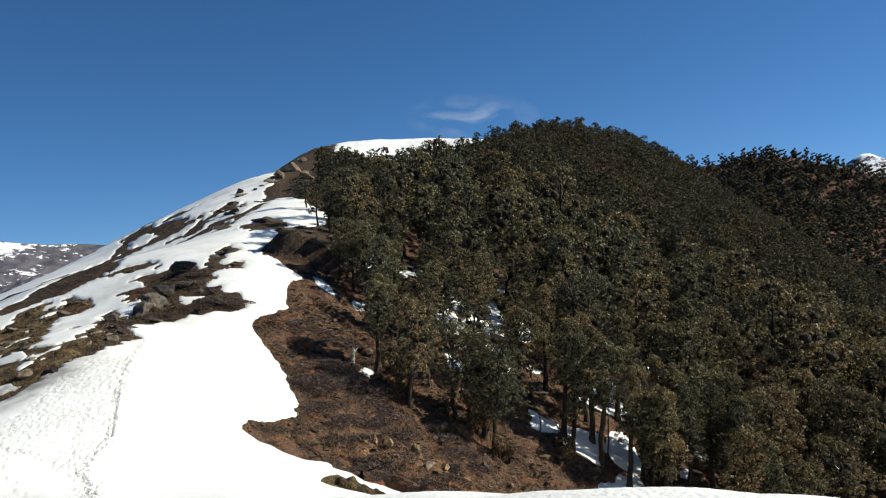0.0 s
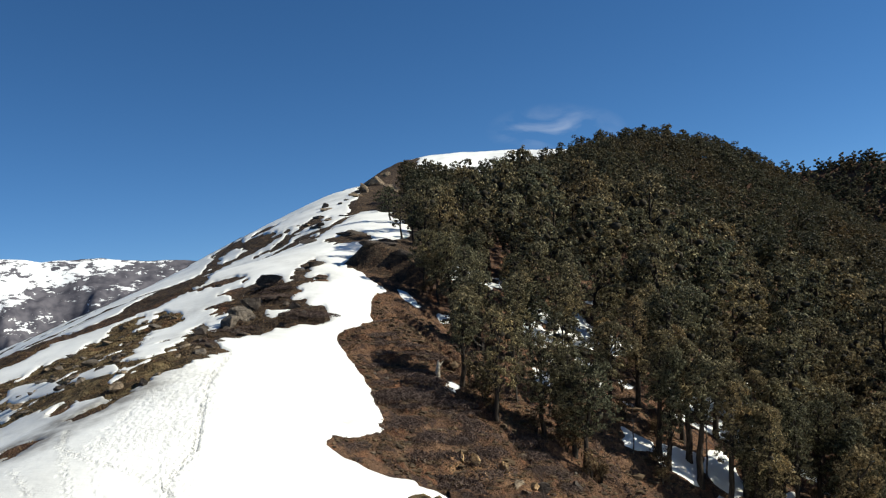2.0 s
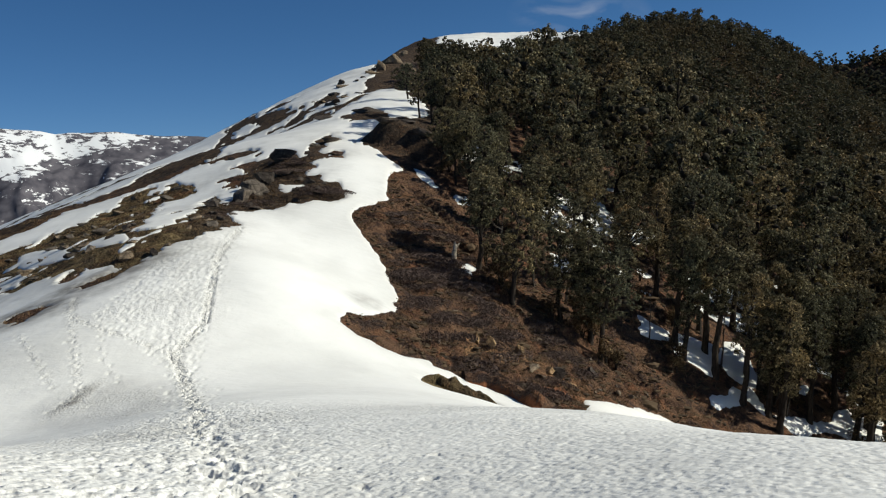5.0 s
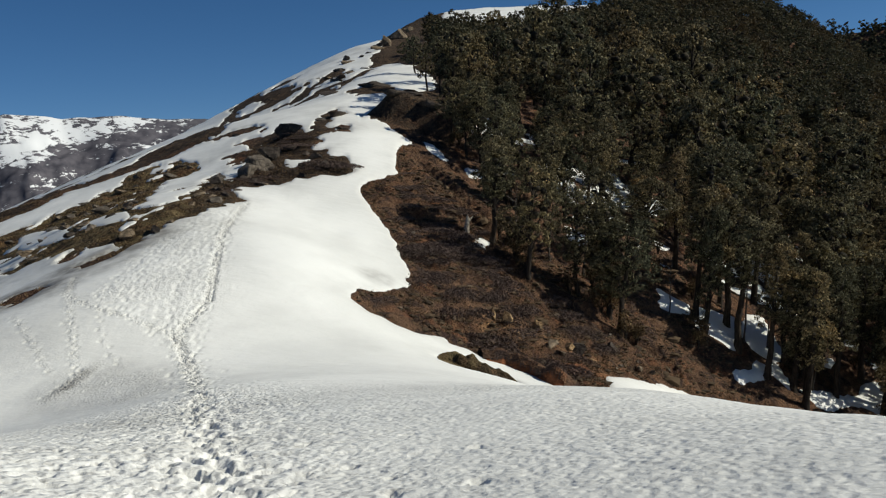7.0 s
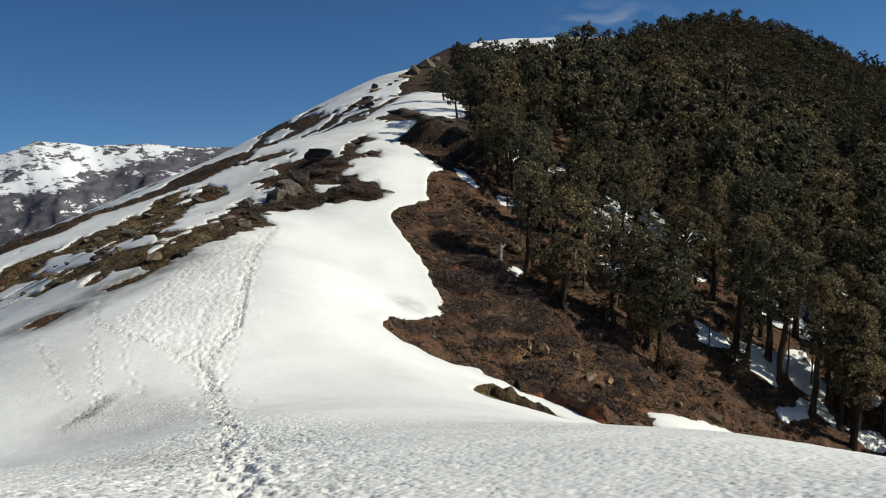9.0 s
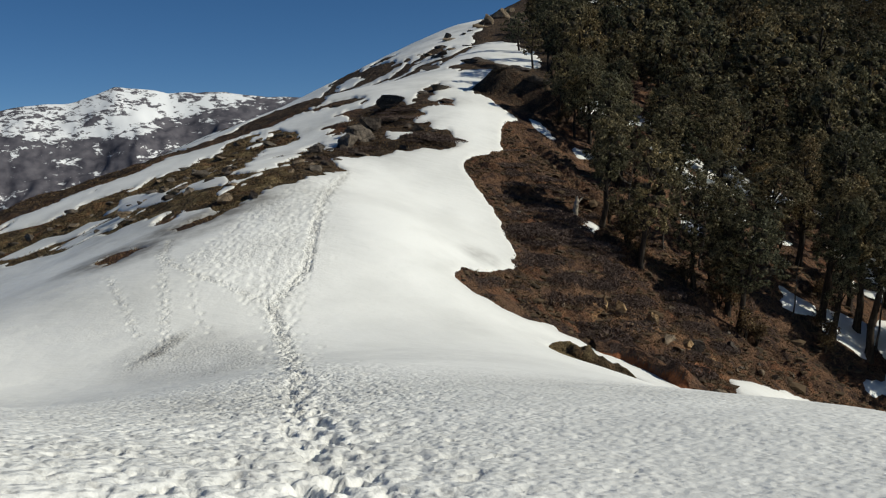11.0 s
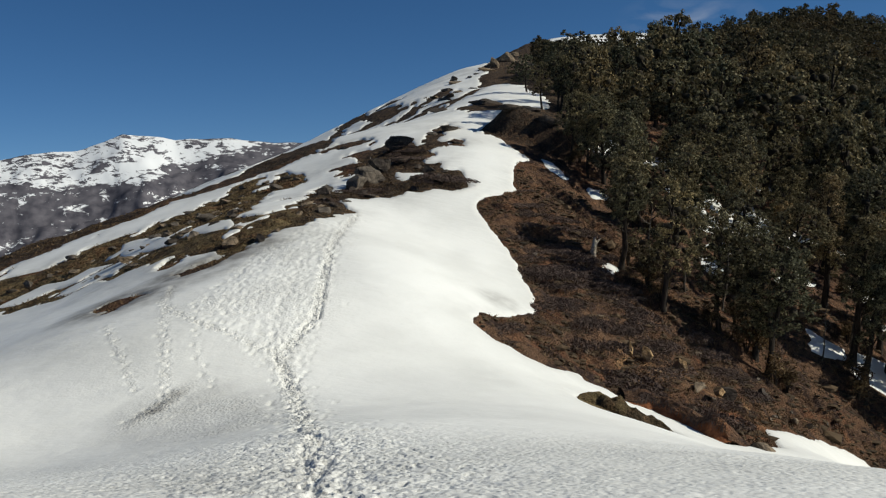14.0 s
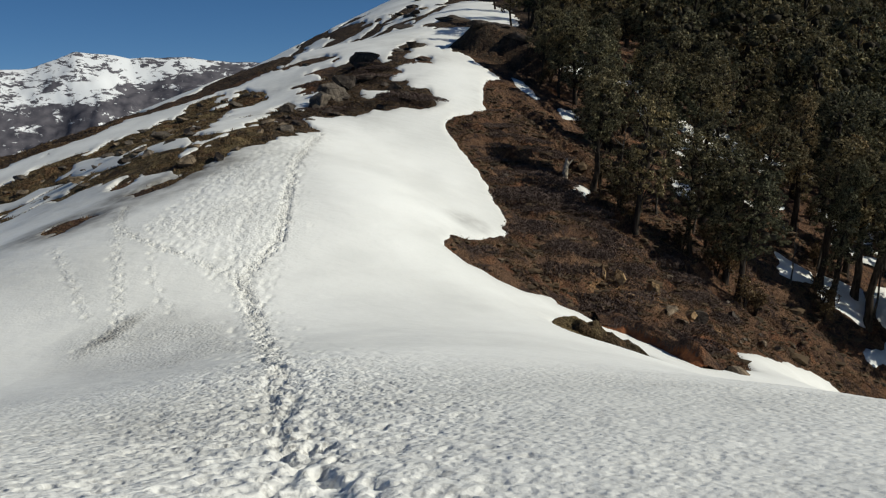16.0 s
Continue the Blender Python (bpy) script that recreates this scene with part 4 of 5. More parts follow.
far_hill = ridge_mesh("wooded_hill", [(112, 549, 9), (137, 543, 37), (151, 539, 49), (168, 534, 56), (188, 528, 58), (204, 522, 61), (219, 515, 60), (234, 509, 56), (248, 502, 51), (266, 493, 45), (289, 479, 33), (321, 459, 14)], 330, 175, 6, 160, 120, M_SOIL, 151, "steep hill covered in dark forest", "hill", "structure")


# ---------------------------------------------------------------- trees
def tube(path, radii, sides=7):
    """A tapered tube along a path: corners and quads."""
    path = np.array(path, float)
    way = np.gradient(path, axis=0)
    verts = []
    for p, w, r in zip(path, way, radii):
        w = w / np.linalg.norm(w)
        a = np.cross(w, (0.3, 0.9, 0.2) if abs(w[2]) > 0.8 else (0, 0, 1))
        a /= np.linalg.norm(a)
        b = np.cross(w, a)
        for k in range(sides):
            g = 2 * math.pi * k / sides
            verts.append(p + r * (a * math.cos(g) + b * math.sin(g)))
    faces = []
    for i in range(len(path) - 1):
        for k in range(sides):
            n = (k + 1) % sides
            faces.append((i * sides + k, i * sides + n, (i + 1) * sides + n, (i + 1) * sides + k))
    return np.array(verts), np.array(faces)


def joined(pieces):
    verts, faces, at = [], [], 0
    for v, f in pieces:
        verts.append(v)
        faces.append(f + at)
        at += len(v)
    return np.concatenate(verts), np.concatenate(faces)


def leaf_cloud(rng, centres, radii, per, size):
    """Small leaf sprays scattered through clumps: each spray a small blade."""
    n = len(centres) * per
    c = np.repeat(centres, per, 0)
    r = np.repeat(radii, per)
    v = rng.normal(0, 1, (n, 3))
    v /= np.linalg.norm(v, axis=1)[:, None]
    p = c + v * (r * rng.uniform(0.6, 1.0, n) ** 0.7)[:, None] * (1, 1, 0.8)
    a = rng.normal(0, 1, (n, 3))
    a /= np.linalg.norm(a, axis=1)[:, None]
    a -= 0.7 * v * (a * v).sum(1)[:, None]
    b = np.cross(a, v + rng.normal(0, 0.4, (n, 3)))
    b /= np.linalg.norm(b, axis=1)[:, None] + 1e-9
    s = size * rng.uniform(0.6, 1.35, n)[:, None]
    a, b = a * s, b * s * 0.8
    verts = np.stack([p - a, p + a * 0.8 - b * 0.5, p + b], 1).reshape(-1, 3)
    return verts, np.arange(3 * n).reshape(-1, 3)


def ball(level):
    """A small faceted ball: corners and triangles."""
    if level == 0:
        v = np.array([(1, 0, 0), (0, 1, 0), (-1, 0, 0), (0, -1, 0), (0, 0, 1), (0, 0, -1)], float)
        return v, np.array([(k, (k + 1) % 4, 4) for k in range(4)] + [((k + 1) % 4, k, 5) for k in range(4)])
    bm = bmesh.new()
    bmesh.ops.create_icosphere(bm, subdivisions=level, radius=1.0)
    v = np.array([p.co[:] for p in bm.verts])
    bm.faces.ensure_lookup_table()
    f = np.array([[p.index for p in q.verts] for q in bm.faces])
    bm.free()
    return v, f


def oak_shape(rng, tall, wide, bare_part, lobes, tufts, per, size, tuft, core_level=1, limbs=9, core_share=0.5):
    """An upright mountain oak: its trunk and limbs, solid cores that fill the crown's inside, and leaf tufts on the
    crown's rounded masses.
    """
    lean = rng.normal(0, 0.035, 2)
    zs = np.linspace(-0.5, tall * 0.9, 9)
    sway = np.cumsum(rng.normal(0, 0.07, (9, 2)), 0)
    spine = np.stack([lean[0] * zs + sway[:, 0], lean[1] * zs + sway[:, 1], zs], 1)
    spine[:2, :2] = 0
    r0 = 0.022 * tall
    wood = [tube(spine, r0 * np.array([1.45, 1.05, 0.95, 0.86, 0.74, 0.6, 0.45, 0.28, 0.1]), 7)]
    mids, sizes = [], []
    for k in range(lobes):
        f = (k + rng.uniform(0.2, 0.8)) / lobes
        h = bare_part + (0.95 - bare_part) * f
        shape = math.sin(math.pi * min(1, 0.20 + 0.72 * f)) ** 0.8
        g, out = 2.4 * k + rng.normal(0, 0.6), wide * shape * rng.uniform(0.25, 0.78)
        base = np.array([np.interp(h * tall, zs, spine[:, j]) for j in range(3)])
        mids.append(base + (out * math.cos(g), out * math.sin(g), rng.uniform(-0.3, 0.3)))
        sizes.append(wide * (0.24 + 0.22 * shape) * rng.uniform(0.75, 1.2))
    mids, sizes = np.array(mids), np.array(sizes)
    centres = []
    for m, r in zip(mids, sizes):
        v = rng.normal(0, 1, (tufts, 3)) + (0, 0, 0.35)
        v /= np.linalg.norm(v, axis=1)[:, None]
        p = m + v * (r * rng.uniform(0.75, 1.08, tufts))[:, None] * (1, 1, 0.85)
        inside = (np.linalg.norm(p[:, None] - mids[None], axis=2) < 0.72 * sizes[None]).any(1)
        centres.append(p[~inside])
    centres = np.concatenate(centres)
    for k in rng.choice(lobes, min(limbs, lobes), False):
        e = mids[k]
        h = max(bare_part * tall * 0.7, e[2] - rng.uniform(0.8, 2.0))
        s = np.array([np.interp(h, zs, spine[:, j]) for j in range(3)])
        m = (s + e) / 2 + rng.normal(0, 0.12, 3) - (0, 0, 0.15)
        wood.append(tube([s, m, e], r0 * np.array([0.45, 0.30, 0.10]), 5))
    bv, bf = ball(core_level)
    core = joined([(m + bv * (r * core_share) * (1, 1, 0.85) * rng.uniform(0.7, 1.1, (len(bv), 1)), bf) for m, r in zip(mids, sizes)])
    leaves = leaf_cloud(rng, centres, tuft * rng.uniform(0.7, 1.25, len(centres)), per, size)
    return wood, core, leaves


def oak(rng, tall, wide, bare_part, lobes, tufts, per, size, tuft, limbs, core_share, label):
    wood, core, (lv, lf) = oak_shape(rng, tall, wide, bare_part, lobes, tufts, per, size, tuft, 1, limbs, core_share)
    root = tagged(new("oak_tree"), label, "tree", "trees of the wooded slope")
    mesh_object("trunk", *wood[0], M_BARK, root, smooth=True)
    for v, f in wood[1:]:
        mesh_object("limb", v, f, M_BARK, root, smooth=True)
    # added dark balls that stand in for the shade inside the crown
    mesh_object("inner_crown", *core, M_CROWN_SHADE, root, smooth=True)
    mesh_object("crown", lv, lf, M_LEAF, root)
    return root


tree_rng = np.random.default_rng(12)
OPEN_OAK = "gnarled mountain oak with an open brownish-green crown on bare ground"
DENSE_OAK = "evergreen mountain oak with a dense brownish-green crown"
FRONT = [oak(tree_rng, tree_rng.uniform(8.6, 10.8), tree_rng.uniform(2.0, 2.6), b, 16, 24, 26, 0.115, 0.27, 12, 0.27, OPEN_OAK) for b in (0.30, 0.40, 0.34, 0.26, 0.45, 0.36)]
BEHIND = [oak(tree_rng, tree_rng.uniform(8.6, 10.2), tree_rng.uniform(2.1, 2.7), b, 12, 15, 20, 0.165, 0.33, 4, 0.38, DENSE_OAK) for b in (0.34, 0.42, 0.28, 0.38)]

SLENDER = [oak(tree_rng, tree_rng.uniform(11.5, 13.5), tree_rng.uniform(1.7, 2.2), b, 17, 23, 25, 0.118, 0.28, 9, 0.27, "tall slender oak with a bare dark trunk and a high crown") for b in (0.28, 0.40, 0.33, 0.45)]


def tree_pose(x, y, grow, rng):
    return pose(x, y, float(ground_height(x, y)[0]) - 0.05, 0, 0, rng.uniform(0, 360)) @ Matrix.Diagonal((grow * rng.uniform(0.9, 1.15), grow * rng.uniform(0.9, 1.15), grow, 1))


LANE = [(5, 71), (7, 58), (30, 52), (31, 66), (20, 72.5), (14, 77), (9, 78), (5, 76)]


def in_wood(x, y):
    """Whether trees stand at x, y."""
    west = np.interp(y, (62, 86, 95, 112, 150, 200, 300), (-5, -8.5, -9, -12.5, -21, -30, -44))
    top = np.interp(x, (-45, -30, 0, 12, 25, 90, 150, 220), (292, 312, 312, 318, 335, 335, 330, 330))
    ok = (outline_distance(x, y, OPEN_SLOPE) > 0.6) & (x > west) & (y > 62 - 0.05 * x) & (y < top)
    return ok & (x - 0.57 * y < 9) & (outline_distance(x, y, LANE) > 0)


def plant_wood():
    rng = np.random.default_rng(31)
    spots = [np.array(p) for p in EDGE_TREES + [(-10.6, 98), (-11.0, 101), (-12.6, 103), (-13.4, 106), (-14.5, 109), (-9.2, 88), (-9.0, 91), (-9.4, 94), (-9.0, 97), (-9.8, 100), (18.4, 68.2), (20.8, 73.5), (19.6, 74.3), (17.7, 72.2), (25.5, 72.0), (26.0, 63.0), (24.4, 66.8), (27.6, 69.0), (29.0, 64.5), (27.0, 72.8)]]
    grow = [0.5 if p[1] > 110 else 0.72 if p[0] < -8 and p[1] > 84 else 0.95 for p in spots]
    lane = {k for k, p in enumerate(spots) if p[0] > 9 and p[1] < 80}
    cell = {}
    for p in spots:
        cell.setdefault((int(p[0] // 3), int(p[1] // 3)), []).append(p)
    q = np.stack([rng.uniform(-45, 200, 42000), 60 + 280 * rng.uniform(0, 1, 42000) ** 0.9], 1)
    q = q[in_wood(q[:, 0], q[:, 1])]
    for p in q:
        gap = 4.7 if p[1] < 84 and p[0] < 24 else 6.5 if p[1] < 82 and p[0] > 31 else 3.0 if p[1] < 110 else 3.4 if p[1] < 180 else 4.1
        key = (int(p[0] // 3), int(p[1] // 3))
        if all(np.hypot(*(o - p)) > gap for i in (-2, -1, 0, 1, 2) for j in (-2, -1, 0, 1, 2) for o in cell.get((key[0] + i, key[1] + j), ())):
            cell.setdefault(key, []).append(p)
            spots.append(p)
            grow.append(rng.uniform(0.62, 1.18) * (0.70 if p[0] < -8 and 84 < p[1] < 150 else 0.9 if p[0] < -8 else 0.85 if p[0] < 3 and p[1] < 120 else 1.25 if p[0] > 9 and p[1] < 95 else 1.0))
    order = sorted(range(len(spots)), key=lambda k: spots[k][1] + 0.25 * abs(spots[k][0]))
    near, rest = order[:300], order[300:]
    plain = [k for k in near if k not in lane]
    for group, models in (([k for k in near if k in lane], SLENDER), (plain[:70], FRONT), (plain[70:], BEHIND)):
        for n, k in enumerate(group):
            model = models[n % len(models)]
            m = tree_pose(*spots[k], grow[k] * 0.97, rng)
            if n < len(models):
                model.matrix_basis = m
            else:
                copy_thing(model, m)
    # the wood further up, too many trees to count
    kinds = []
    for _ in range(7):
        _, (cv, cf), (lv, lf) = oak_shape(rng, 8.8, rng.uniform(2.5, 3.1), 0.16, 9, 9, 11, 0.285, 0.46, 0, 0, 0.42)
        kinds.append((lv, cv))
    verts, cores = [], []
    rest_xy = np.array([spots[k] for k in rest])
    rest_z = ground_height(rest_xy[:, 0], rest_xy[:, 1])
    for k, z in zip(rest, rest_z):
        g = rng.uniform(0, 6.3)
        c, s, f, up = math.cos(g), math.sin(g), grow[k] * rng.uniform(0.98, 1.3), grow[k] * rng.uniform(0.80, 1.08)
        for v, into in zip(kinds[rng.integers(7)], (verts, cores)):
            into.append(np.stack([(v[:, 0] * c - v[:, 1] * s) * f + spots[k][0], (v[:, 0] * s + v[:, 1] * c) * f + spots[k][1], v[:, 2] * up + z], 1))
    root = tagged(new("hillside_wood"), "dense evergreen oak wood covering the hillside", "forest", kind="stuff")
    core_faces = np.concatenate([cf + k * len(cv) for k in range(len(cores))])
    crowns = mesh_object("crowns", np.concatenate(verts), np.arange(sum(map(len, verts))).reshape(-1, 3), M_LEAF_HIGH_SHADED, root)
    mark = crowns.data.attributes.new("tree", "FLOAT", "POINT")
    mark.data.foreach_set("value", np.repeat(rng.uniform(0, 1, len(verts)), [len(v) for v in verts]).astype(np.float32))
    # the same dark balls inside the far crowns, for their inner shade
    mesh_object("twigs", np.concatenate(cores), core_faces, M_CROWN_SHADE, root)


def plant_far_hill():
    rng = np.random.default_rng(77)
    me = far_hill.data
    n = len(me.vertices)
    co = np.empty(3 * n, np.float32)
    me.vertices.foreach_get("co", co)
    co = co.reshape(-1, 3)
    kinds = []
    for _ in range(5):
        _, (cv, cf), (lv, lf) = oak_shape(rng, 7.6, 2.5, 0.10, 6, 5, 3, 0.48, 0.4, 1, 0, 0.95)
        kinds.append(np.concatenate([cv[cf].reshape(-1, 3), lv]))
    line = np.arange(n) // 160
    front = np.nonzero((line > 27) & (line < 74))[0]
    gaps = co[rng.choice(np.nonzero((line > 33) & (line < 52))[0], 16, False)]
    wide = rng.uniform(1.4, 3.0, 16)
    verts = []
    for k in rng.choice(front, 2500, False):
        at = co[k] + (rng.uniform(-2, 2), rng.uniform(-2, 2), 0)
        if (np.hypot(*(gaps - at)[:, :2].T) > wide + 0.4).all():
            verts.append(kinds[rng.integers(5)] * rng.uniform(0.7, 1.15) + at)
    tree = np.repeat(rng.uniform(0, 1, len(verts)), [len(v) for v in verts])
    verts = np.concatenate(verts)
    # snow lies in the clearings
    me.materials.append(M_SNOW)
    for face in me.polygons:
        c = face.center
        if (np.hypot(gaps[:, 0] - c.x, gaps[:, 1] - c.y) < wide).any():
            face.material_index = 1
    ob = mesh_object("far_wood", verts, np.arange(len(verts)).reshape(-1, 3), M_LEAF_HIGH_SHADED)
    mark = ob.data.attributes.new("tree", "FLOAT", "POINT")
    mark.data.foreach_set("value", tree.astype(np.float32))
    tagged(ob, "dark forest on the hill behind", "forest", kind="stuff")


plant_wood()
plant_far_hill()


# ---------------------------------------------------------------- rocks
def rock_mesh(name, material, size, seed, cuts=13, level=3, parent=None):
    """An angular rock: a rounded block cut by random planes and roughened."""
    rng = np.random.default_rng(seed)
    bm = bmesh.new()
    bmesh.ops.create_icosphere(bm, subdivisions=level, radius=1.0)
    planes = []
    for _ in range(cuts):
        v = rng.normal(0, 1, 3)
        planes.append((Vector(v / np.linalg.norm(v)), rng.uniform(0.30, 0.72)))
    for v in bm.verts:
        for way, far in planes:
            over = v.co.dot(way) - far
            if over > 0:
                v.co -= way * over
        v.co += v.co.normalized() * 0.07 * noise.noise(v.co * 2.3 + Vector((seed, 0, 0)))
        v.co += v.co.normalized() * 0.04 * noise.noise(v.co * 6.0 + Vector((0, seed, 0)))
    for v in bm.verts:
        v.co = Vector((v.co.x * size[0] / 2, v.co.y * size[1] / 2, v.co.z * size[2] / 2))
    me = bpy.data.meshes.new(name)
    bm.to_mesh(me)
    bm.free()
    me.materials.append(material)
    ob = new(name, me)
    if parent:
        ob.parent = parent
    return ob


def rock(name, at, size, seed, material, label, group="", sink=0.3, tilt=(0, 0), turn=None, cuts=13):
    ob = rock_mesh(name, material, size, seed, cuts)
    p = stand(*at)
    rng = random.Random(seed)
    ob.matrix_basis = pose(p.x, p.y, p.z + size[2] * (0.5 - sink), tilt[0], tilt[1], rng.uniform(0, 360) if turn is None else turn)
    return tagged(ob, label, "rock", group)


def build_rocks():
    big = [(-24.6, 70.5), (-25.3, 68.7), (-24.7, 73.5), (-27, 67.1), (-23.6, 62.9)]
    tips = [(-23.4, 89.5), (-25.5, 81.2), (-21, 82.8), (-32.8, 86.4)]
    sky_line = [(-43.6, 175.6), (-41.7, 195), (-41, 159.3), (-40.8, 197.1), (-19.5, 111.8), (-37.7, 144.5), (-25.2, 116.8)]
    bay = [(-17.4, 91.6), (-13.6, 90.0), (-15.6, 93.2)]
    crag = [(-41.6, 222.6), (-39.6, 198), (-58.7, 343.2), (-33.8, 204.7)]
    # the upright slab and its neighbours in the rock band
    rock("boulder", big[0], (2.6, 1.3, 3.4), 3, M_ROCK, "large upright grey boulder leaning in the heather", sink=0.36, tilt=(0, -24), turn=20)
    rock("boulder", big[1], (2.8, 1.8, 2.2), 4, M_ROCK, "weathered grey boulder beside the upright slab", sink=0.3, tilt=(0, -28), turn=35)
    rock("boulder", big[2], (3.4, 2.0, 1.9), 5, M_DARK_ROCK, "dark lichened boulder in the rock band", sink=0.35)
    rock("boulder", big[3], (3.0, 1.6, 1.4), 6, M_ROCK, "low rounded boulder at the rim of the snow", sink=0.35)
    rock("boulder", big[4], (1.6, 1.1, 0.8), 7, M_ROCK, "small grey boulder at the head of the footpath", sink=0.35)
    rock("boulder", tips[0], (4.4, 2.0, 1.7), 8, M_DARK_ROCK, "dark pointed boulder above the snow neck", sink=0.4)
    rock("boulder", tips[1], (3.4, 2.2, 1.8), 9, M_DARK_ROCK, "dark boulder among heather", sink=0.35)
    rock("boulder", tips[2], (1.7, 0.9, 0.35), 10, M_DARK_ROCK, "flat dark stone showing through the snow", sink=0.3)
    rock("boulder", tips[3], (2.2, 1.2, 0.9), 11, M_DARK_ROCK, "flat dark stone on the western slope", sink=0.35)
    # the dark rock colour also stands in for the tree shade on these crags
    for at, size, turn, seed in zip(bay, ((4.6, 2.6, 1.5), (4.4, 3.0, 1.9), (3.6, 2.4, 1.2)), (15, -20, 5), (12, 13, 14)):
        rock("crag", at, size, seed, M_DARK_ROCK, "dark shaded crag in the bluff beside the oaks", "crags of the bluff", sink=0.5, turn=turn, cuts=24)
    sizes = ((3.6, 2.2, 2.2), (4.6, 2.4, 1.8), (2.6, 1.8, 1.2), (4.0, 2.6, 2.2), (3.5, 2.5, 1.0), (3.0, 2.0, 1.3), (4.2, 2.2, 1.6))
    for k, (at, size) in enumerate(zip(sky_line, sizes)):
        rock("boulder", at, size, 20 + k, M_DARK_ROCK, "dark boulder on the snowy skyline of the ridge", "boulders of the upper ridge", sink=0.38)
    for k, (at, size) in enumerate(zip(crag, ((9.5, 7, 8.0), (7.5, 6, 5.5), (6.5, 5, 5.0), (7.5, 6, 5.5)))):
        rock("crag", at, size, 30 + k, M_OCHRE_ROCK, "sunlit ochre crag high on the ridge", "crags of the upper ridge", sink=0.42, cuts=26)
    for k, at in enumerate([(-41.6, 152.7), (-37.7, 143.9), (-40.6, 161.5), (-41.3, 170.4), (-40.6, 176.6), (-40, 182), (-39.5, 188.5), (-41.3, 206), (-36.8, 144.7), (-35.9, 150), (-35.3, 155.3), (-31.3, 119.4), (-26.9, 119.9), (-25, 116.7)]):
        s = (2.2, 3.2, 2.0, 3.6, 2.6)[k % 5]
        rock("boulder", at, (2.0 * s, 0.9 * s, 0.42 * s), 230 + k, M_OCHRE_ROCK if k % 3 == 0 else M_DARK_ROCK, "dark broken rock of the rib under the skyline", "boulders of the upper ridge", sink=0.36)
    for k, at in enumerate([(-36.7, 56.6), (-36.3, 58.3), (-32, 55.1), (-30.2, 56.6), (-36.3, 53.6), (-30, 58.4), (-24, 50.5), (-34.1, 62.4)]):
        rock("stone", at, (1.5, 0.9, 0.75), 40 + k, M_DARK_ROCK, "dark stone in the dry grass of the slope", "stones in the turf", sink=0.35)
    for k, at in enumerate([(5.9, 60.5), (7.1, 62.5), (0.5, 52.8), (-0.4, 52.2), (1.4, 54.1), (-0.5, 59.7), (5, 59.8), (-22.6, 65.8), (-23.6, 63.5), (-24.2, 59.3), (-24.5, 56.6), (-23.8, 52.2)]):
        rock("stone", at, (0.75, 0.6, 0.5), 50 + k, M_OCHRE_ROCK, "small weathered stone on the bare slope", "stones in the turf", sink=0.3)
    for k, (at, h) in enumerate(zip([(-4.4, 53.0), (-3.6, 53.1), (-1.8, 54.0)], (1.3, 1.3, 1.8))):
        rock("stone_block", at, (0.95, 0.7, 1.15 * h), 60 + k, M_TAN_ROCK, "upright tan stone block among dark heather", "tan blocks on the brown slope", sink=0.22, tilt=(0, 14), cuts=22)
    for k, (at, size) in enumerate(zip([(0.1, 53.4), (0.9, 52.8), (-3.0, 52.6), (-0.9, 53.2), (1.5, 53.4)], ((1.5, 0.9, 0.9), (1.2, 1.0, 0.7), (1.1, 0.8, 0.7), (1.3, 0.8, 0.8), (0.9, 0.8, 0.6)))):
        rock("stone", at, size, 210 + k, M_OCHRE_ROCK if k % 2 else M_TAN_ROCK, "broken ochre rock showing through slipped earth", "ochre rocks on the brown slope", sink=0.4, cuts=20)
    # dark rocks added where the slope has holes, their shade given by colour
    for k, at in enumerate([(0.7, 54.6), (3.1, 58.8)]):
        rock("boulder", at, (1.5, 1.3, 1.1), 66 + k, M_DARK_ROCK, "dark rock in place of a shaded hole in the earth slope", "boulders on the earth slope", sink=0.4)
    # loose rock all over the band
    rng = np.random.default_rng(8)
    p = np.array(BAND_ROCK)
    q = rng.uniform(p.min(0), p.max(0), (900, 2))
    q = q[outline_distance(q[:, 0], q[:, 1], BAND_ROCK) < -0.5]
    for k, at in enumerate(q[:30]):
        s = rng.uniform(0.5, 1.3)
        rock("stone", tuple(at), (1.5 * s, s, 0.8 * s), 80 + k, M_DARK_ROCK if k % 3 else M_ROCK, "broken dark rock lying in the heather band", "rocks of the band", sink=0.42)
    p = np.array(BAND_GRASS)
    q = rng.uniform(p.min(0), p.max(0), (500, 2))
    q = q[outline_distance(q[:, 0], q[:, 1], BAND_GRASS) < -0.4]
    for k, at in enumerate(q[:56]):
        s = rng.uniform(0.35, 1.25)
        rock("stone", tuple(at), (1.6 * s, s, 0.7 * s), 130 + k, M_ROCK if k % 2 else M_OCHRE_ROCK, "half-buried stone in the dry turf", "stones in the turf", sink=0.4)
    q = rng.uniform((-12, 44), (8, 66), (900, 2))
    q = q[outline_distance(q[:, 0], q[:, 1], OPEN_SLOPE) < -0.8]
    for k, at in enumerate(q[:40]):
        s = rng.uniform(0.18, 0.5)
        rock("stone", tuple(at), (1.4 * s, s, 0.8 * s), 170 + k, M_OCHRE_ROCK if k % 3 else M_ROCK, "small loose stone on the brown slope", "stones on the brown slope", sink=0.3)


build_rocks()


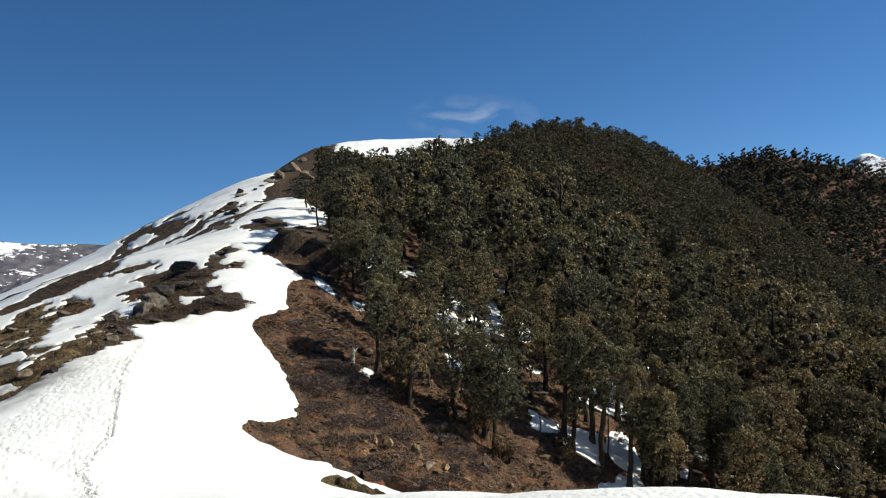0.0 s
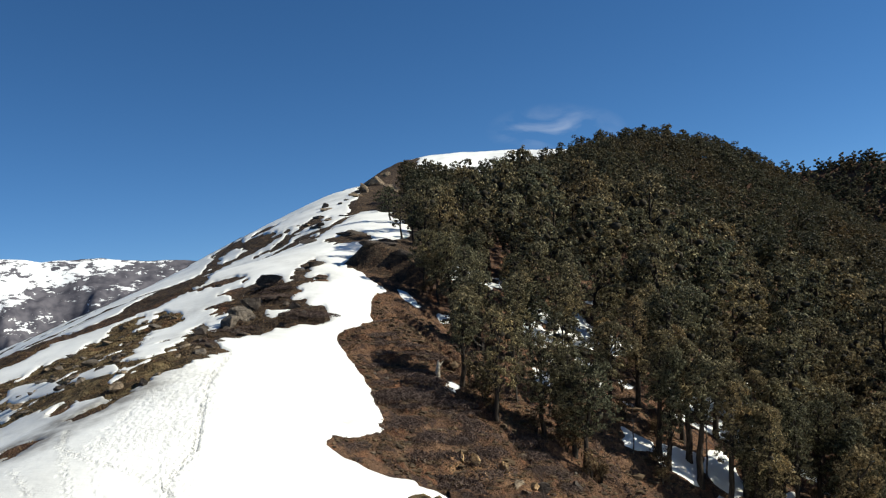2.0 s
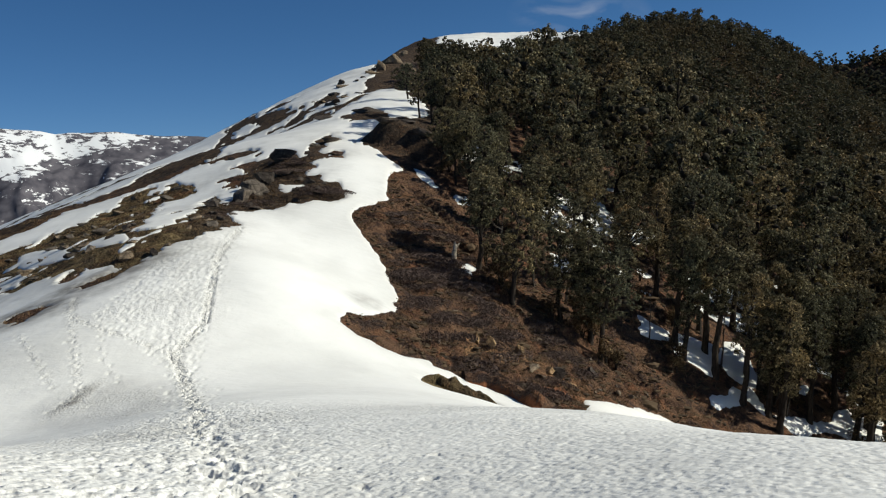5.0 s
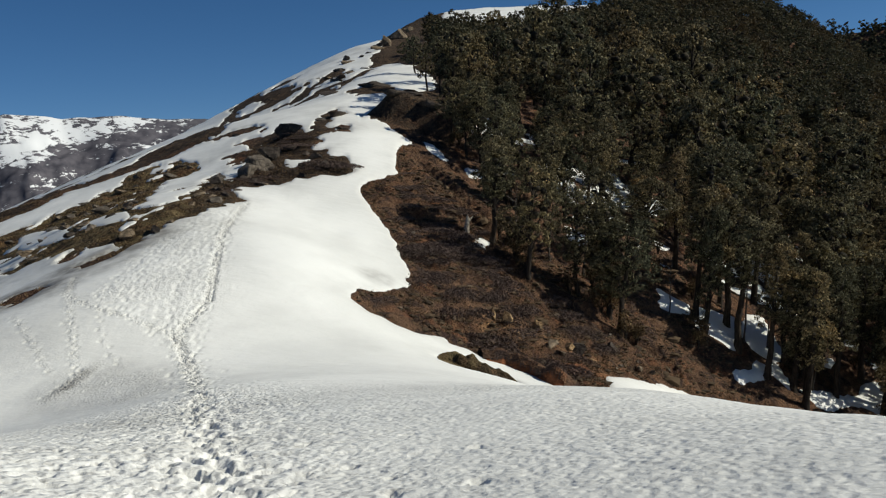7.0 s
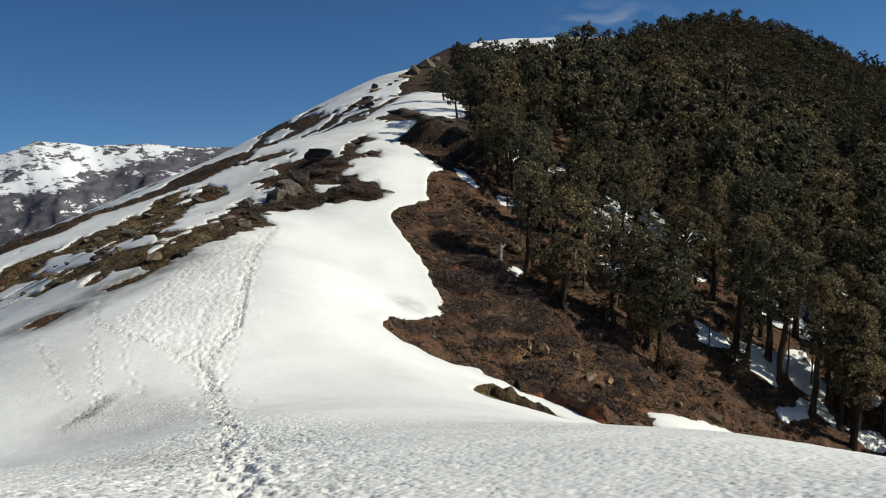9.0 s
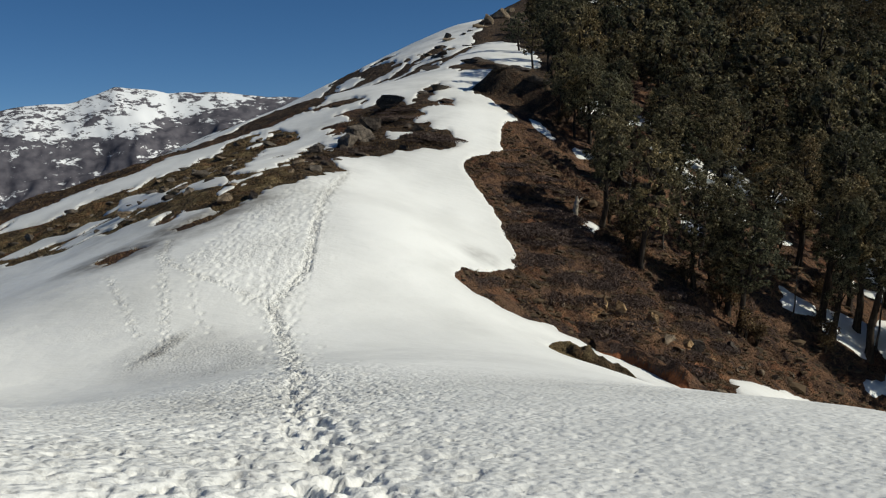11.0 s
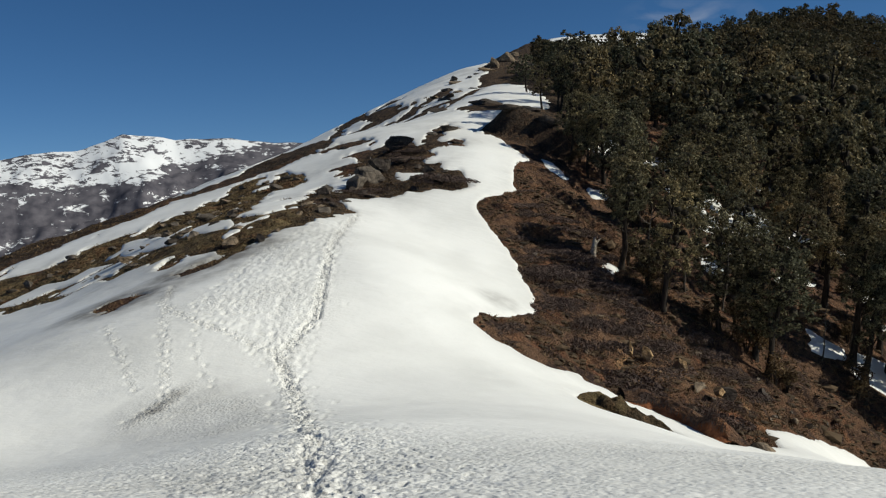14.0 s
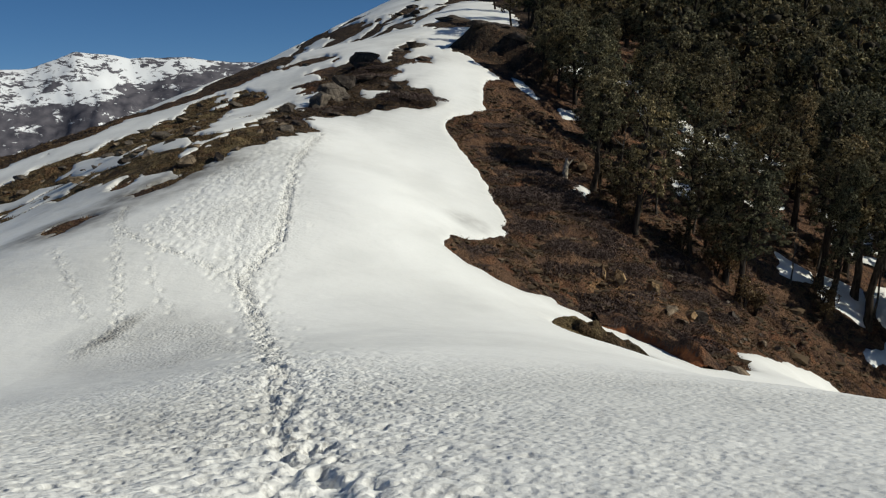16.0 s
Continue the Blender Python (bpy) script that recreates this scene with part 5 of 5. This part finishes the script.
# ---------------------------------------------------------------- shrubs, grass, dead wood
def heath(rng, wide, high):
    """A dome of dark twigs."""
    n = 1000
    g, r = rng.uniform(0, 6.283, n), wide * np.sqrt(rng.uniform(0, 1, n))
    top = high * np.sqrt(np.clip(1 - (r / wide) ** 2, 0, 1)) * (0.75 + 0.5 * lattice(2.1 * r * np.cos(g) + 9, 2.1 * r * np.sin(g) + 9, 5))
    p = np.stack([r * np.cos(g), r * np.sin(g), top * rng.uniform(0.5, 1.0, n)], 1)
    up = np.stack([rng.normal(0, 0.45, n), rng.normal(0, 0.45, n), np.ones(n)], 1)
    side = np.cross(up, rng.normal(0, 1, (n, 3)))
    side /= np.linalg.norm(side, axis=1)[:, None]
    tall = rng.uniform(0.07, 0.19, n)[:, None]
    w = side * rng.uniform(0.010, 0.028, n)[:, None]
    verts = np.stack([p - w - up * tall * 0.6, p + w - up * tall * 0.6, p + up * tall * 0.5], 1).reshape(-1, 3)
    return verts, np.arange(3 * n).reshape(-1, 3)


def build_shrubs():
    rng = np.random.default_rng(14)
    models = []
    for k in range(4):
        v, f = heath(rng, 1.0, rng.uniform(0.38, 0.55))
        root = tagged(new("heath_shrub"), "low dark purple-brown heath shrub on the bare slope", "shrub", "heath shrubs")
        mesh_object("brushwood", v, f, M_HEATH, root)
        models.append(root)
    near = np.array([(-6.7, 53.5), (-5.7, 52.4), (-7.3, 50.6), (-5, 55.9), (-4.2, 59), (-7.8, 62.4), (-9.5, 61.3), (-3.7, 51.4), (-2.5, 53.9), (-5.2, 48.9), (-9.5, 59), (-0.5, 60.2), (-1.1, 62.6), (-8.5, 65), (-6.7, 61.9), (-3.2, 56.3), (-18.6, 71), (-19.9, 71.2), (-22.9, 76.8), (-17.8, 70.7)])
    spots = [(x, y, 1.25) for (x, y), e in zip(near, bare(near[:, 0], near[:, 1])) if e < -0.6]
    q = rng.uniform((-14, 45), (8, 74), (1200, 2))
    d = outline_distance(q[:, 0], q[:, 1], OPEN_SLOPE)
    d = np.maximum(d + 0.6, bare(q[:, 0], q[:, 1]))
    for x, y in q[d < -0.6]:
        if fbm(np.array([x]), np.array([y]), 5.0, 2, 91)[0] > -0.12 and len(spots) < 150:
            spots.append((x, y, rng.uniform(0.45, 1.1)))
    p = np.array(BAND_ROCK)
    q = rng.uniform(p.min(0), p.max(0), (300, 2))
    q = q[(outline_distance(q[:, 0], q[:, 1], BAND_ROCK) < -0.9) & (bare(q[:, 0], q[:, 1]) < -1.1)]
    spots += [(x, y, rng.uniform(0.5, 0.95)) for x, y in q[:44]]
    for k, (x, y, s) in enumerate(spots):
        b = stand(x, y, 0.04)
        m = pose(b.x, b.y, b.z, 0, 0, rng.uniform(0, 360)) @ Matrix.Diagonal((s * rng.uniform(0.9, 1.4), s, s * rng.uniform(0.5, 0.85), 1))
        if k < 4:
            models[k].matrix_basis = m
        else:
            copy_thing(models[k % 4], m)


def build_grass():
    """Dry tufts over the turf, past counting."""
    rng = np.random.default_rng(16)
    q = np.concatenate([rng.uniform((-60, 42), (12, 82), (46000, 2)), rng.uniform((-16, 42), (26, 76), (26000, 2))])
    d = bare(q[:, 0], q[:, 1])
    q = q[(d < -0.1) & (fbm(q[:, 0], q[:, 1], 2.2, 3, 95) > -0.25)]
    z = ground_height(q[:, 0], q[:, 1])
    n = len(q)
    blades = []
    for _ in range(3):
        p = np.stack([q[:, 0] + rng.normal(0, 0.07, n), q[:, 1] + rng.normal(0, 0.07, n), z - 0.02], 1)
        g = rng.uniform(0, 6.283, n)
        side = np.stack([np.cos(g), np.sin(g), 0 * g], 1) * rng.uniform(0.015, 0.035, n)[:, None]
        tip = np.stack([rng.normal(0.03, 0.11, n), rng.normal(-0.05, 0.11, n), rng.uniform(0.06, 0.19, n)], 1)
        blades.append(np.stack([p - side, p + side, p + tip], 1))
    verts = np.concatenate(blades).reshape(-1, 3)
    ob = mesh_object("dry_grass", verts, np.arange(len(verts)).reshape(-1, 3), M_GRASS)
    tagged(ob, "tufts of dry straw-coloured mountain grass", "grass", kind="stuff")


def build_clods():
    """Clods and tussocks all over the bare slopes, past counting."""
    rng = np.random.default_rng(44)
    lump, tri = ball(1)
    q = np.concatenate([rng.uniform((-16, 42), (14, 78), (5200, 2)), rng.uniform((-62, 46), (-14, 92), (5200, 2))])
    d = bare(q[:, 0], q[:, 1])
    q = q[(d < -0.3) & (fbm(q[:, 0], q[:, 1], 3.0, 3, 97) > -0.2)][:2600]
    z = ground_height(q[:, 0], q[:, 1])
    s = np.exp(rng.normal(-2.1, 0.45, len(q)))
    verts = lump[None] * (1 + rng.uniform(-0.35, 0.25, (len(q), len(lump), 1)))
    verts = verts * (s[:, None] * np.stack([rng.uniform(0.8, 1.8, len(q)), rng.uniform(0.8, 1.5, len(q)), rng.uniform(0.35, 0.7, len(q))], 1))[:, None]
    verts = verts + np.stack([q[:, 0], q[:, 1], z], 1)[:, None]
    faces = (tri[None] + len(lump) * np.arange(len(q))[:, None, None]).reshape(-1, 3)
    ob = mesh_object("turf_clods", verts.reshape(-1, 3), faces, M_CLOD)
    tagged(ob, "clods and tussocks of dry brown turf", "turf", kind="stuff")


def bare_tree(rng, at, tall):
    """A slender leafless tree with a few forked limbs."""
    b = stand(*at)
    root = tagged(new("bare_tree"), "slender leafless tree with pale grey-brown bark", "tree", "leafless trees at the edge of the wood")
    root.matrix_basis = pose(b.x, b.y, b.z)
    zs = np.linspace(-0.3, tall, 8)
    spine = np.stack([np.cumsum(rng.normal(0, 0.06, 8)), np.cumsum(rng.normal(0, 0.06, 8)), zs], 1)
    v, f = tube(spine, 0.016 * tall * np.linspace(1, 0.15, 8), 6)
    mesh_object("trunk", v, f, M_PALE_BARK, root, smooth=True)
    for _ in range(7):
        h, g = rng.uniform(0.35, 0.9) * tall, rng.uniform(0, 6.283)
        s = np.array([np.interp(h, zs, spine[:, k]) for k in range(3)])
        out = rng.uniform(0.5, 1.2)
        e = s + (out * math.cos(g), out * math.sin(g), rng.uniform(0.5, 1.2))
        m = (s + e) / 2 + (0.1 * math.cos(g), 0.1 * math.sin(g), -0.1)
        v, f = tube([s, m, e], [0.006 * tall, 0.004 * tall, 0.0015 * tall], 4)
        mesh_object("branch", v, f, M_PALE_BARK, root, smooth=True)


def build_bare_trees():
    rng = np.random.default_rng(23)
    for at in ((-3.5, 66.5), (1.5, 69.5), (12.0, 76.5), (16.5, 73.0), (19.5, 70.5), (-1.0, 68.5), (3.2, 72.5), (10.8, 74.0), (14.5, 72.0), (8.2, 70.0)):
        bare_tree(rng, at, rng.uniform(4.0, 6.5))


def bush(rng):
    """A twiggy evergreen bush of several stems."""
    root = tagged(new("oak_bush"), "young bushy oak with dry reddish-brown leaves at the wood's edge", "bush", "bushes at the edge of the wood")
    stems, centres = [], []
    for _ in range(7):
        g, out, up = rng.uniform(0, 6.283), rng.uniform(0.3, 0.9), rng.uniform(0.9, 2.3)
        e = np.array((out * math.cos(g), out * math.sin(g), up))
        stems.append(tube([(0, 0, -0.2), e * (0.35, 0.35, 0.5), e], [0.05, 0.035, 0.012], 5))
        centres += [e, e * (0.8, 0.8, 0.75) + rng.normal(0, 0.12, 3)]
    v, f = joined(stems)
    mesh_object("stem", v, f, M_BARK, root, smooth=True)
    v, f = leaf_cloud(rng, np.array(centres), rng.uniform(0.28, 0.5, len(centres)), 44, 0.11)
    mesh_object("foliage", v, f, M_DRY_LEAF, root)
    return root


def build_bushes():
    rng = np.random.default_rng(52)
    models = [bush(rng) for _ in range(3)]
    spots = []
    for x, y in EDGE_TREES:
        for _ in range(4):
            q = np.array((x + rng.normal(0.2, 1.7), y + rng.normal(0.6, 1.4)))
            if y < 100 and outline_distance(q[:1], q[1:], OPEN_SLOPE)[0] > -0.5 and bare(q[:1], q[1:])[0] < -0.4 and min([9] + [np.hypot(*(q - o)) for o in spots]) > 1.0:
                spots.append(q)
    for k, (x, y) in enumerate(spots[:40]):
        b = stand(x, y)
        m = pose(b.x, b.y, b.z, 0, 0, rng.uniform(0, 360)) @ Matrix.Diagonal((*[rng.uniform(0.7, 1.25)] * 3, 1))
        if k < 3:
            models[k].matrix_basis = m
        else:
            copy_thing(models[k % 3], m)


def build_stump():
    (x, y), = [(-7.3, 65.9)]
    b = stand(x, y)
    v, f = joined([tube([(0, 0, -0.2), (0.03, 0, 0.5), (0.1, 0.02, 1.0), (0.05, 0.05, 1.35)], [0.26, 0.2, 0.16, 0.05], 8),
                   tube([(0.07, 0, 0.8), (0.35, 0.05, 1.15), (0.5, 0.1, 1.3)], [0.09, 0.06, 0.02], 6)])
    ob = mesh_object("tree_stump", v + np.array(b), f, M_DEADWOOD, smooth=True)
    tagged(ob, "bleached broken tree stump on the brown slope", "stump")


def build_bank():
    """A cut of red earth under an overhanging lip of turf, beside the snow."""
    rng = np.random.default_rng(61)
    line, way = polyline([(-4.4, 45.7), (-3.2, 45.9), (-2.1, 45.2), (-1.2, 44.1), (-0.5, 43.1)], 0.10)
    soft = np.hanning(15) / np.hanning(15).sum()
    way = np.stack([np.convolve(np.pad(way[:, j], 7, "edge"), soft, "valid") for j in (0, 1)], 1)
    n, m = len(line), 25
    k = np.arange(n)
    s = np.linspace(0, 1, m)
    fade = np.interp(k / n, (0, 0.3, 0.75, 0.9, 1), (0.35, 0.75, 0.9, 0.55, 0.15))
    knots = (0, 0.10, 0.34, 0.44, 0.50, 0.60, 1)
    out = np.interp(s, knots, (-0.60, -0.35, 0.22, 0.30, 0.10, 0.34, 2.2))
    up = np.interp(s, knots, (-0.35, 0.0, 0.60, 0.72, 0.74, 1.0, -0.06))
    K, S = np.meshgrid(k * 0.10, s * 2.0, indexing="ij")
    jag = (0.26 * fbm(K.ravel(), 0.4 * S.ravel() + 5, 0.9, 4, 201) + 0.14 * fbm(K.ravel(), S.ravel(), 0.3, 3, 205)).reshape(K.shape)
    tall = 1.15 * fade * (1 + 0.2 * fbm(k * 0.10, 0 * k, 1.1, 3, 209))
    O = out[None] + jag
    X = line[:, :1] - way[:, 1:] * O
    Y = line[:, 1:] + way[:, :1] * O
    Z = ground_height(X.ravel(), Y.ravel()).reshape(X.shape) + up[None] * tall[:, None] + 0.35 * jag * np.clip(up, 0.2, 1)[None]
    ob = mesh_object("earth_bank", np.stack([X, Y, Z], -1).reshape(-1, 3), grid_faces(n, m), M_EARTH)
    ob.data.materials.append(M_SOIL)
    for face in ob.data.polygons:
        face.material_index = 1 if face.index % (m - 1) > 10 else 0
    tagged(ob, "eroded bank of bare red earth under overhanging turf", "bank", kind="structure")
    # dry roots and grass that hang from the lip
    i = rng.integers(4, n - 4, 700)
    j = rng.integers(12, 15, 700)
    p = np.stack([X[i, j], Y[i, j], Z[i, j]], 1) + rng.normal(0, 0.03, (700, 3))
    side = np.stack([way[i, 0], way[i, 1], 0 * i], 1) * rng.uniform(0.008, 0.02, 700)[:, None]
    tip = np.stack([rng.normal(-0.06, 0.05, 700), rng.normal(-0.08, 0.05, 700), -rng.uniform(0.10, 0.34, 700)], 1)
    fringe = mesh_object("root_fringe", np.stack([p - side, p + side, p + tip], 1).reshape(-1, 3), np.arange(2100).reshape(-1, 3), M_HEATH, ob)
    tagged(fringe, "dry hanging roots and grass")
    rock("boulder", (0.9, 44.4), (1.7, 1.4, 1.3), 71, M_OCHRE_ROCK, "round weathered boulder at the end of the earth bank", sink=0.38)


def build_hummock():
    """A low ridge of dry turf that stands out of the snow."""
    a, b = np.meshgrid(np.linspace(-1, 1, 46), np.linspace(-1, 1, 26), indexing="ij")
    X = -4.3 + 1.85 * a + 0.25 * b
    Y = 41.3 - 0.35 * a + 0.75 * b
    dome = np.clip(1 - a**2, 0, 1) ** 0.45 * np.clip(1 - b**2, 0, 1) ** 0.55
    lumps = (0.36 * fbm(X.ravel(), Y.ravel(), 0.8, 4, 221) + 0.14 * fbm(X.ravel(), Y.ravel(), 0.3, 2, 225)).reshape(X.shape)
    Z = ground_height(X.ravel(), Y.ravel()).reshape(X.shape) - 0.25 + dome * (0.68 + lumps)
    ob = mesh_object("turf_hummock", np.stack([X, Y, Z], -1).reshape(-1, 3), grid_faces(46, 26), M_SOIL, smooth=True)
    mark = ob.data.attributes.new("turf", "FLOAT", "POINT")
    mark.data.foreach_set("value", np.full(X.size, 0.95, np.float32))
    tagged(ob, "hummock of dry turf standing out of the snow", "turf")


build_shrubs()
build_grass()
build_clods()
build_bare_trees()
build_bushes()
build_stump()
build_bank()
build_hummock()
